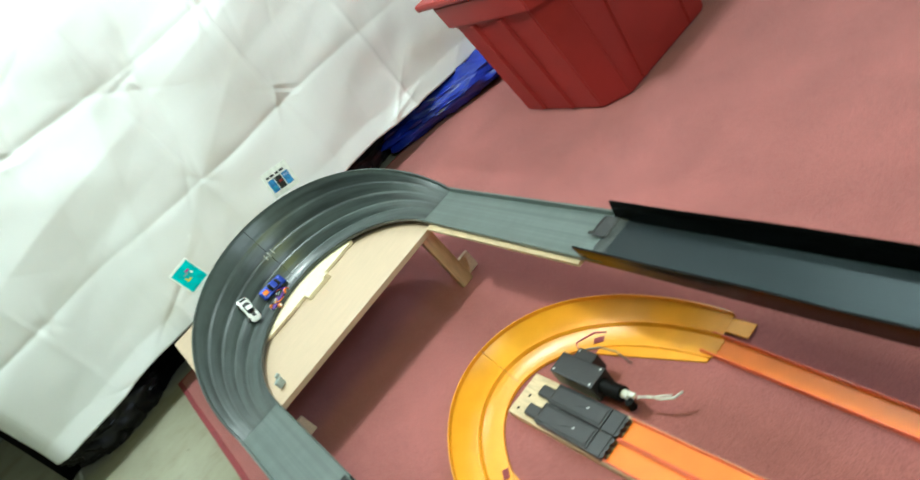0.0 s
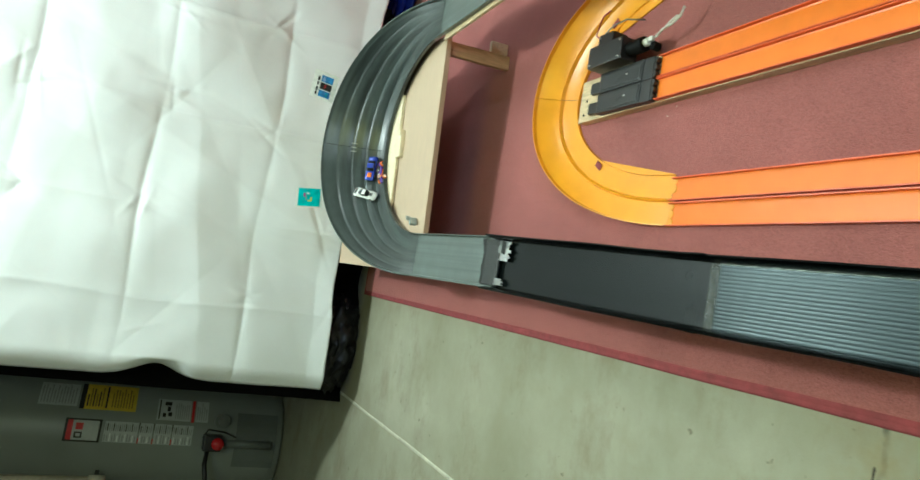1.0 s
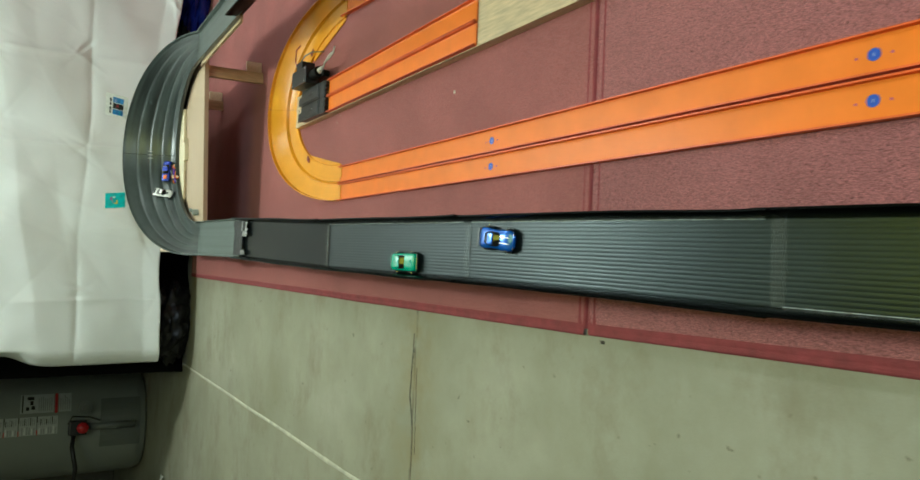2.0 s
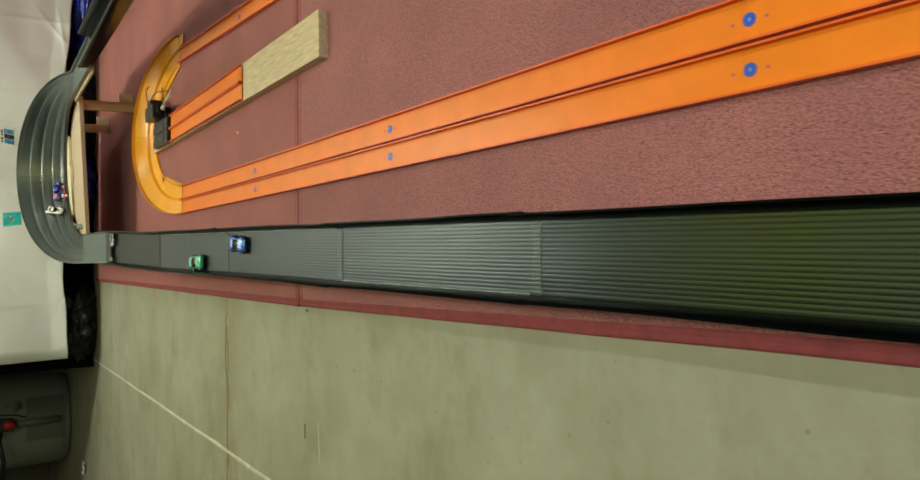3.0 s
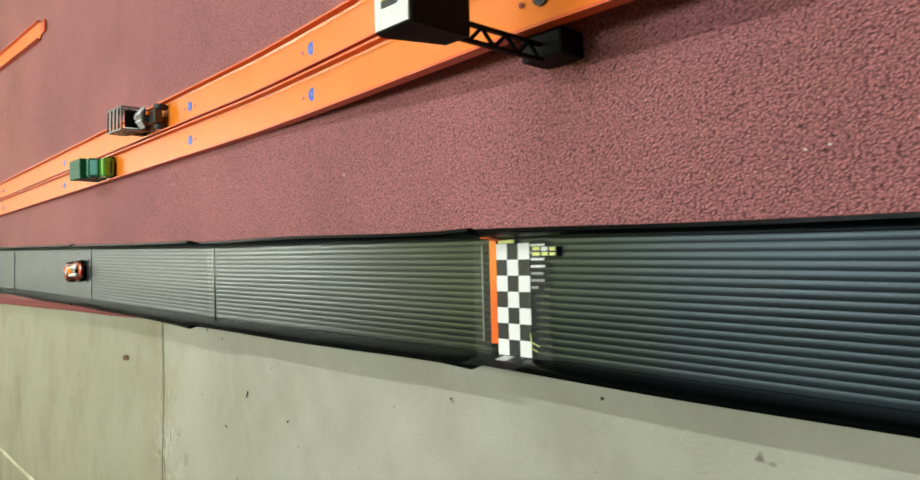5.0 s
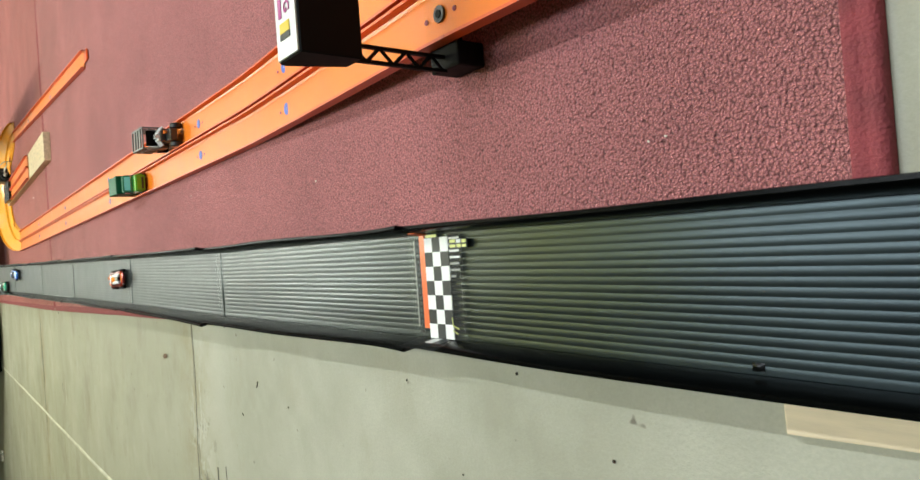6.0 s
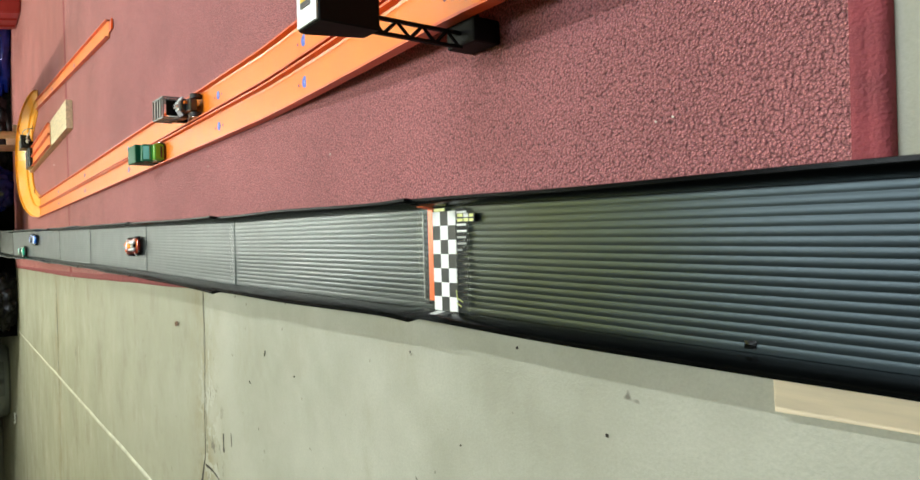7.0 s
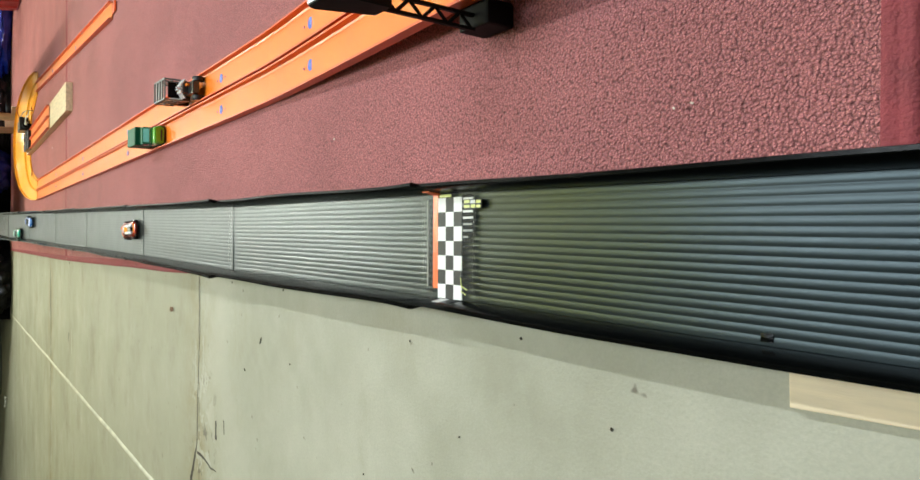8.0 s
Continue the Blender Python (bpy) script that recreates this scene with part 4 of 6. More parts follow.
def fluted_section(y0, y1, line, lift0, lift1, wall, seed, group, label, glint_side=0):
    """A length of channel folded from fluted sheet: ribbed floor, two upright sides with a turned-out lip."""
    root = thing("track_section", Matrix(), label, "toy track", group)
    rnd = random.Random(seed)
    ny = 14

    def at(t):
        y = lerp(y0, y1, t)
        x, z, w = table_at(line, y)
        return x + 0.0008 * noise.noise((y * 3, seed, 0)), y, z + lerp(lift0, lift1, t), w

    bm = bmesh.new()
    rows = []
    for t in [0.0, 0.0012] + [k / ny for k in range(1, ny)] + [0.9988, 1.0]:
        x, y, z, w = at(t)
        row = []
        for i in range(FLUTES * 14 + 1):
            u = i / (FLUTES * 14)
            ph = (u * FLUTES) % 1.0
            dip = (0.00006 if seed == 1 else 0.00018) * (abs(math.sin(math.pi * ph)) ** 0.9 - 1.0)
            row.append(Vector((x - w / 2 + u * w, y, z + dip + 0.0004 * noise.noise((u * 2, y * 4, seed)))))
        rows.append(row)
    loft(bm, rows)
    ob = part("floor_panel", bm, FLAT_BLACK if seed == 1 else FLUTED, root, smooth=True)
    sol = ob.modifiers.new("thickness", "SOLIDIFY")
    sol.thickness, sol.offset = 0.0016, -1
    for s in (-1, 1):
        b = bmesh.new()
        rows = []
        hgt = wall * rnd.uniform(0.94, 1.06)
        for k in range(ny * 2 + 1):
            x, y, z, w = at(k / (ny * 2))
            lean = 0.16 * wall + 0.002 * noise.noise((y * 5, s, seed))
            h = hgt + 0.0012 * noise.noise((y * 6, s, seed + 3))
            near_end = math.exp(-((y - y0) / 0.018) ** 2)
            h, lean = h + 0.0012 * near_end, lean + 0.0008 * near_end
            e = x + s * w / 2
            rows.append([Vector((e + s * a, y, z + c)) for a, c in ((0.0, -0.0035), (0.0, 0.0005), (lean * 0.5, h * 0.5), (lean, h - 0.001), (lean + 0.0012, h), (lean + 0.0032, h - 0.0004), (lean + 0.0036, h - 0.002), (lean * 0.5 + 0.0040, h * 0.5), (0.0036, -0.0035))])
        loft(b, rows, closed=True, caps=True)
        smooth_edges(part("side_wall", b, SMOOTH, root), 50)
        if s == glint_side:
            # highlight along the sheet's edge, put in as a thin pale cord
            b = bmesh.new()
            tube(b, [(x + s * (w / 2 - 0.0006), y, z + 0.0008 + 0.0005 * noise.noise((y * 20, seed, 2))) for x, y, z, w in (at(0.04 + 0.92 * k / 24) for k in range(25))], 0.0006, 6)
            part("glint_line", b, EDGE_GLINT, root, "pale line painting the highlight along the base of the side")
    return root


JOINTS = [2.80, 2.235, 1.757, 1.272, 0.833, 0.330, -0.116, -0.549, -1.20]
for k, (b, a) in enumerate(zip(JOINTS, JOINTS[1:])):
    fluted_section(a - 0.003, b + 0.016, LINE, 0.0001, -0.0006, (0.030, 0.029, 0.029, 0.029, 0.028, 0.028, 0.025, 0.0195)[k], k + 1, "sections of the black straight", "black fluted plastic channel section of the long straight track", {1: 1, 2: 1, 3: -1}.get(k, 0))


def clear_joint(y, line, seed, mat):
    """Wrinkled clear tape over a joint."""
    root = thing("clear_tape_strip", Matrix(), "wrinkled clear tape across a track joint", "tape")
    x, z, w = table_at(line, y)
    bm = bmesh.new()
    rows = []
    for k in range(5):
        yy = y - 0.008 + 0.016 * k / 4
        rows.append([Vector((x - w / 2 + w * i / 40, yy + 0.0015 * noise.noise((i * 0.7, seed, 0)), z + 0.0024 + 0.0004 * noise.noise((i * 0.5, k * 0.8, seed)))) for i in range(41)])
    loft(bm, rows)
    part("strip", bm, mat, root, smooth=True)


for k, y in enumerate(JOINTS[1:7]):
    clear_joint(y + 0.001, LINE, k, CLEAR_CRINKLED if k == 0 else CLEAR)

# supports that keep the straight off the floor
for y, h in ((2.45, 0.115), (1.50, 0.064), (0.60, 0.030)):
    x, z, w = table_at(LINE, y)
    root = thing("support_block", pose(x, y, 0.0065), "plain pine block under the black straight", "wood block")
    bm = bmesh.new()
    box(bm, (0, 0, (z - 0.012) / 2), (0.05, 0.03, z - 0.0125), 0.0015)
    part("block", bm, PINE, root)
root = thing("support_board", pose(0.125, -0.96, 0.0005, 0, 0, 1.5), "flat pale wooden board under the end of the track", "wood board")
bm = bmesh.new()
box(bm, (0.0, 0.0, 0.0045), (0.050, 0.30, 0.009), 0.001)
part("board", bm, PALE_PINE, root)


# tape where the grey bend meets the black straight
def ragged_tape(name, y0, y1, line, mat, label, seed, over=0.0045, x_from=0.0, x_to=1.0, crumple=False):
    root = thing(name, Matrix(), label, "tape")
    bm = bmesh.new()
    rows = []
    rnd = random.Random(seed)
    cuts = [rnd.uniform(0, 0.012) for _ in range(7)]
    rag = [rnd.uniform(-0.007, 0.010) for _ in range(7)]
    for k in range(7):
        t = k / 6
        row = []
        for i in range(43):
            u = lerp(x_from, x_to, i / 42)
            y = lerp(y0, y1, t) + (cuts[int(u * 6.99)] if k == 6 else 0) + (rag[(i * 7) // 43] * (1 - t) if crumple else 0)
            x, z, w = table_at(line, y)
            row.append(Vector((x - w / 2 + u * w, y, z + over + (0.0022 if crumple else 0.0008) * noise.noise((i * 0.4, k * 0.7, seed)))))
        rows.append(row)
    loft(bm, rows)
    ob = part("strip", bm, mat, root, smooth=True)
    sol = ob.modifiers.new("thickness", "SOLIDIFY")
    sol.thickness = 0.0006


TAPE_LINE = [(2.6, 0.2265, 0.1425, 0.088), (2.75, 0.2300, 0.1480, 0.092), (2.80, 0.2325, 0.1515, 0.094), (2.9, 0.2330, 0.1610, 0.094)]
ragged_tape("black_tape", 2.785, 2.845, TAPE_LINE, DUCT, "ragged black cloth tape joining bend and straight", 4)
ragged_tape("silver_tape", 2.746, 2.784, TAPE_LINE, SILVER_TAPE, "crumpled silver tape on the joint of bend and straight", 6, 0.0056, 0.56, 0.99, True)
ragged_tape("silver_tape", 2.762, 2.786, TAPE_LINE, SILVER_TAPE, "crumpled silver tape on the joint of bend and straight", 9, 0.0056, 0.03, 0.17, True)
ragged_tape("black_tape", 2.764, 2.768, TAPE_LINE, DUCT, "thin fold of black tape across the silver tape", 21, 0.0072, 0.70, 0.98)

# ---------------------------------------------------------------- upper black ramp
RAMP = [(0.9, 0.752, 0.292, 0.084), (1.85, 0.795, 0.262, 0.086), (2.62, 0.824, 0.238, 0.088)]
for k, (b, a) in enumerate(((2.62, 1.72),)):
    fluted_section(a, b, RAMP, 0.0, 0.0, 0.036, 30 + k, "sections of the upper black straight", "black fluted plastic channel leading down to the bend")
UP_TAPE = [(2.5, 0.818, 0.2425, 0.084), (2.7, 0.828, 0.2370, 0.090)]
ragged_tape("clear_tape_band", 2.585, 2.605, UP_TAPE, CLEAR, "wrinkled clear tape on the upper joint", 12, 0.0045)
ragged_tape("black_tape", 2.605, 2.640, UP_TAPE, DUCT, "black cloth tape on the upper joint", 13, 0.0040, 0.5, 1.0)

# ---------------------------------------------------------------- finish line
def finish_line():
    """A printed chequer strip across the track, held down with clear tape."""
    root = thing("finish_line", Matrix(), "black and white chequered finish strip taped across the track", "finish line")
    x, z, w = table_at(LINE, -0.57)
    z += 0.0022
    cell, lenx = 0.0097, w / 7.3
    y_far = -0.549
    for r in range(7):
        for c in range(3):
            bm = bmesh.new()
            cx = x + w / 2 - 0.003 - (r + 0.5) * lenx
            box(bm, (cx, y_far - 0.0068 - (c + 0.5) * cell, z), (lenx, cell, 0.0007), 0)
            part("check", bm, CHECK_WHITE if (r + c) % 2 == 0 else CHECK_BLACK, root)
    bm = bmesh.new()
    box(bm, (x + 0.0035, y_far - 0.0036, z), (w - 0.007, 0.0062, 0.0008), 0)
    part("orange_edge", bm, CHECK_ORANGE, root)
    for c in range(3):
        bm = bmesh.new()
        box(bm, (x - w / 2 - 0.0012, y_far - 0.0068 - (c + 0.5) * cell + 0.004, z + 0.0055), (0.0006, cell, 0.0095), 0, Euler((0, radians(-9), 0)).to_matrix())
        part("check", bm, CHECK_BLACK if c % 2 == 0 else CHECK_WHITE, root)
    for yy, ww in ((y_far + 0.006, 0.016), (y_far - 0.044, 0.018)):
        bm = bmesh.new()
        rows = [[Vector((x - w / 2 + w * i / 60, yy - ww / 2 + ww * k / 4, z + 0.0012 + 0.0006 * noise.noise((i * 0.6, k, yy * 9)))) for i in range(61)] for k in range(5)]
        loft(bm, rows)
        part("clear_tape", bm, CLEAR, root, "clear tape with trapped air", smooth=True)
    # air trapped under the tape between the flutes, and the tape's own edges
    pitch = w / FLUTES
    for k in range(1, FLUTES):
        bx = x + w / 2 - k * pitch
        bm = bmesh.new()
        box(bm, (bx, y_far + 0.0030, z - 0.0004), (pitch * 0.42, 0.0055, 0.0006), 0.0002, seg=1)
        part("air_pocket", bm, BLACK_MATT, root)
        if k < 8:
            bm = bmesh.new()
            ln = (0.0118, 0.0120, 0.0112, 0.0118, 0.0105, 0.0110, 0.0060)[k - 1]
            box(bm, (bx, y_far - 0.0364 - ln / 2, z - 0.0003), (pitch * 0.36, ln, 0.0006), 0.0002, seg=1)
            part("air_pocket", bm, LABEL_WHITE if k < 5 else LABEL_GREY, root)
        bm = bmesh.new()
        box(bm, (bx + pitch * 0.45, y_far - 0.0420, z - 0.0002), (pitch * 0.44, 0.0120, 0.0006), 0.0002, seg=1)
        part("air_pocket", bm, BLACK_MATT, root)
    bm = bmesh.new()
    box(bm, (x + 0.002, y_far + 0.0072, z - 0.0001), (w - 0.012, 0.0007, 0.0004), 0)
    part("tape_edge", bm, LABEL_GREY, root)
    # printed corner with lime lettering that cannot be read
    bm = bmesh.new()
    box(bm, (x + w / 2 - 0.0085, y_far - 0.0480, z + 0.0002), (0.0066, 0.0205, 0.0006), 0)
    corner = part("printed_corner", bm, CHECK_BLACK, root)
    for dx, dy, sx, sy, mat in ((0.0018, 0.006, 0.0022, 0.0060, LIME), (-0.0016, 0.006, 0.0020, 0.0060, LIME), (0.0016, -0.0008, 0.0024, 0.0050, CHECK_WHITE), (-0.0016, -0.0010, 0.0022, 0.0046, LIME), (0.0014, -0.0070, 0.0022, 0.0046, LIME), (-0.0018, -0.0070, 0.0018, 0.0044, LIME)):
        bm = bmesh.new()
        box(bm, (x + w / 2 - 0.0085 + dx, y_far - 0.0480 + dy, z + 0.0007), (sx, sy, 0.0004), 0)
        part("print_bar", bm, mat, corner)
    bm = bmesh.new()
    box(bm, (x + w / 2 - 0.0016, y_far - 0.016, z + 0.0003), (0.0022, 0.014, 0.0006), 0)
    part("lime_print", bm, LIME, root)
    for dx, dy, ln, ang in ((-0.029, -0.0395, 0.007, 70), (-0.0325, -0.0385, 0.006, 66), (-0.0255, -0.036, 0.007, 8)):
        bm = bmesh.new()
        box(bm, (x + dx, y_far + dy, z + 0.0008), (ln, 0.0007, 0.0005), 0, Euler((0, 0, radians(ang))).to_matrix())
        part("lime_print", bm, LIME, root)
    bm = bmesh.new()
    box(bm, (x + w / 2 + 0.0004, y_far - 0.0075, z + 0.0068), (0.0008, 0.0080, 0.0110), 0.0002, Euler((0, radians(9), 0)).to_matrix(), 1)
    part("folded_end", bm, CHECK_ORANGE, root)
    # loose end of the tape folded up the wall
    for sx in (-1, 1):
        bm = bmesh.new()
        rows = [[Vector((x + sx * (w / 2 + 0.0005 + 0.0045 * i / 8 - 0.0010), y_far + 0.004 - 0.046 * k / 12, z + 0.0015 + 0.024 * i / 8 + 0.0012 * noise.noise((i * 0.7, k * 0.8, sx)))) for i in range(9)] for k in range(13)]
        loft(bm, rows)
        part("clear_tape", bm, CLEAR, root, "clear tape with trapped air", smooth=True)


finish_line()
# a torn dent in the last section
root = thing("torn_flap", pose(0.128, -0.806, 0.0201), "small torn puncture in the black track floor", "tear")
bm = bmesh.new()
rows = [[Vector((0.004 * (i / 8 - 0.5), 0.006 * (j / 6 - 0.5), 0.0005 * max(0, 1 - ((i - 4) / 4) ** 2 - ((j - 3) / 3) ** 2) + 0.0005 * noise.noise((i * 1.3, j * 1.3, 0)))) for i in range(9)] for j in range(7)]
loft(bm, rows)
part("flap", bm, SMOOTH, root, smooth=True)


# ---------------------------------------------------------------- orange lanes
def lane_profile(w):
    """Half-open channel of a toy track lane."""
    h, t = 0.0102, 0.0021
    o = w / 2
    return [(-o, 0.0), (-o, h), (-o + t, h), (-o + t + 0.0004, 0.0034), (-o + t + 0.003, 0.0026), (0, 0.0026), (o - t - 0.003, 0.0026), (o - t - 0.0004, 0.0034), (o - t, h), (o, h), (o, 0.0)]


def orange_lane(pts, group, label, logo=(), width=0.0405):
    """One moulded length through points (x, y, z): floor and two rails."""
    root = thing("orange_track", Matrix(), label, "toy track", group)
    prof = lane_profile(width)
    pts = [Vector(p) for p in pts]
    rows = []
    for i, p in enumerate(pts):
        d = (pts[min(i + 1, len(pts) - 1)] - pts[max(i - 1, 0)]).normalized()
        s = d.cross((0, 0, 1)).normalized()
        if s.x < 0:
            s = -s
        rows.append([p + s * a + Vector((0, 0, c)) for a, c in prof])
    bm = bmesh.new()
    loft(bm, [r[3:8] for r in rows])
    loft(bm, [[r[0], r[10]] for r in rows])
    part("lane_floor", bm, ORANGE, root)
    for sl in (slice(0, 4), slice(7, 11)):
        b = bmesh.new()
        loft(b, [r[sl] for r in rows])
        part("rail", b, ORANGE_SHADED, root)
    for x, y, z in logo:
        b = bmesh.new()
        disc(b, (x, y, z + 0.0027), 0.0062, 22, h=0.0004)
        part("round_print", b, STICKER_BLUE, root)
        b = bmesh.new()
        box(b, (x, y, z + 0.0033), (0.0030, 0.0012, 0.0002), 0)
        part("print_mark", b, STICKER_PALE, root)
        for dy in (-0.016, 0.016):
            b = bmesh.new()
            disc(b, (x - 0.001, y + dy, z + 0.0027), 0.0014, 10, h=0.0004)
            part("round_print", b, SIGN_PURPLE, root)
    return root


def lane_height(y):
    """The pair of lanes lies on the carpet and rises towards the start gate."""
    return 0.0072 + 0.024 * min(1.0, max(0.0, (-0.18 - y) / 0.42)) ** 1.3


def run(x, y0, y1, n):
    return [(x, lerp(y0, y1, k / n), lane_height(lerp(y0, y1, k / n))) for k in range(n + 1)]


LANE_A, LANE_B = 0.3935, 0.3500
SECTIONS = [2.476, 1.84, 1.23, 0.62, 0.0, -0.305, -0.62, -1.25]
for x in (LANE_A, LANE_B):
    for a, b in zip(SECTIONS, SECTIONS[1:]):
        marks = [(x, a - 0.006, lane_height(a))] if a < 2.3 and a > -0.6 else []
        orange_lane(run(x, a - 0.0002, b + 0.0002, 10), "lengths of the double orange track", "glossy orange plastic track length lying on the carpet", marks)

# single return lane
one = lambda y: 0.700 + (y - 0.78) * 0.0690
cuts = [2.512, 1.92, 1.35, 0.80]
for a, b in zip(cuts, cuts[1:]):
    orange_lane([(one(lerp(a, b, k / 6)), lerp(a, b, k / 6), 0.0072) for k in range(7)], "lengths of the single orange track", "glossy orange plastic track length of the single lane", [(one(b + 0.02), b + 0.02, 0.0072)] if b > 1 else [])
root = thing("track_connector", pose(one(0.79), 0.79, 0.0075), "orange tongue connector at the open end of the track", "connector")
bm = bmesh.new()
box(bm, (0, -0.016, 0.0022), (0.022, 0.042, 0.0022), 0.0006)
box(bm, (0, -0.034, 0.0036), (0.026, 0.004, 0.0030), 0.0006)
part("tongue", bm, ORANGE_SHADED, root)


# ---------------------------------------------------------------- yellow bend
def yellow_bend(name, a0, a1, label, slots, flange, scallops=()):
    """Half of a two-lane banked bend on the floor, angles in degrees from its left end."""
    root = thing(name, Matrix(), label, "toy track", "halves of the yellow bend")
    cx, cy, rx, ry = 0.606, 2.465, 0.188, 0.345
    n = 30
    rows, rail_mid, foot = [], [], []
    prof_n = 24
    for k in range(n + 1):
        a = radians(lerp(a0, a1, k / n))
        bank = max(0.0, math.sin(a)) ** 0.9
        p = Vector((cx - rx * math.cos(a), cy + ry * math.sin(a), 0.0075))
        nrm = Vector((-math.cos(a) / rx, math.sin(a) / ry, 0)).normalized()
        wide = 0.086
        row = [p + nrm * -0.0014 + Vector((0, 0, 0.0)), p + nrm * -0.0012 + Vector((0, 0, 0.0058))]
        for i in range(prof_n + 1):
            u = i / prof_n
            z = 0.0030 + 0.052 * bank * u ** 1.9
            mid = abs(u - 0.5)
            if mid < 0.034:
                z += 0.0058 * (1 - (mid / 0.034) ** 4)
            row.append(p + nrm * (u * wide) + Vector((0, 0, z)))
        top = row[-1]
        row += [top + nrm * 0.0006 + Vector((0, 0, 0.0085)), top + nrm * 0.0024 + Vector((0, 0, 0.0085)), top + nrm * 0.003 + Vector((0, 0, -0.001))]
        row.append(Vector((row[-1].x, row[-1].y, 0.0075)))
        rows.append(row)
    bm = bmesh.new()
    loft(bm, rows)
    smooth_edges(part("shell", bm, YELLOW, root), 35)
    # flat plate inside the inner rail, widening to the open end
    (xa, ya), (xb, yb) = flange
    b = bmesh.new()
    rows = []
    for k in range(11):
        y = lerp(ya, yb, k / 10)
        c = math.sqrt(max(0.0, 1 - ((y - cy) / ry) ** 2))
        xi = cx + rx * c * (1 if xa > cx else -1)
        xf = lerp(xa, xb, k / 10)
        rows.append([Vector((xi, y, 0.0076)), Vector((xi, y, 0.0104)), Vector((xf, y, 0.0104)), Vector((xf, y, 0.0076))])
    loft(b, rows, closed=True, caps=True)
    part("flange", b, YELLOW, root)
    for x, y in scallops:
        b = bmesh.new()
        rod(b, (x, y, 0.0092), (x, y, 0.0113), 0.0078, 16)
        part("scallop", b, YELLOW, root)
    for x, y, ang in slots:
        b = bmesh.new()
        box(b, (x, y, 0.0130), (0.012, 0.020, 0.0014), 0, Euler((0, 0, radians(ang))).to_matrix())
        part("slot", b, BINDING, root, "square slot showing the carpet")
    return root


yellow_bend("yellow_bend_half", 1.6, 92, "yellow plastic two-lane banked bend lying on the carpet", ((0.456, 2.698, -35),), ((0.468, 2.700), (0.421, 2.476)), [(0.409 - 0.0145 * k, 2.4735) for k in range(6) if k != 2])
yellow_bend("yellow_bend_half", 92.2, 175.5, "yellow plastic two-lane banked bend lying on the carpet", ((0.755, 2.712, 35),), ((0.728, 2.700), (0.785, 2.4935)), [(0.803 + 0.0125 * k, 2.494) for k in range(3)])


root = thing("yellow_tongue", pose(0.862, 2.487, 0.0085), "loose yellow plastic tongue at the open lane of the bend", "connector")
bm = bmesh.new()
box(bm, (0, -0.012, 0.003), (0.030, 0.045, 0.0025), 0.001)
part("tongue", bm, YELLOW, root)


# ---------------------------------------------------------------- launcher board
board = thing("launcher_board", pose(0.6010, 2.115, 0.0067, 0, 0, 0.5), "bare pine board carrying the motor launcher on the carpet", "wood board")
bm = bmesh.new()
box(bm, (0, 0, 0.0095), (0.089, 1.325, 0.019), 0.0012)
part("board", bm, PINE, board)
for hx, hy in ((-0.03, 0.645), (0.0, 0.64)):
    bm = bmesh.new()
    disc(bm, (hx, hy, 0.0191), 0.003, 12, h=0.0004)
    part("screw_hole", bm, BLACK_MATT, board)
for x in (0.5775, 0.6195):
    for a, b in ((2.53, 2.20), (2.20, 1.868)):
        orange_lane([(x + 0.0090 * (y - 2.2) * -0.9, y, 0.0262) for y in (a, lerp(a, b, 0.33), lerp(a, b, 0.66), b)], "lengths of track on the launcher board", "glossy orange plastic track length on the launcher board")


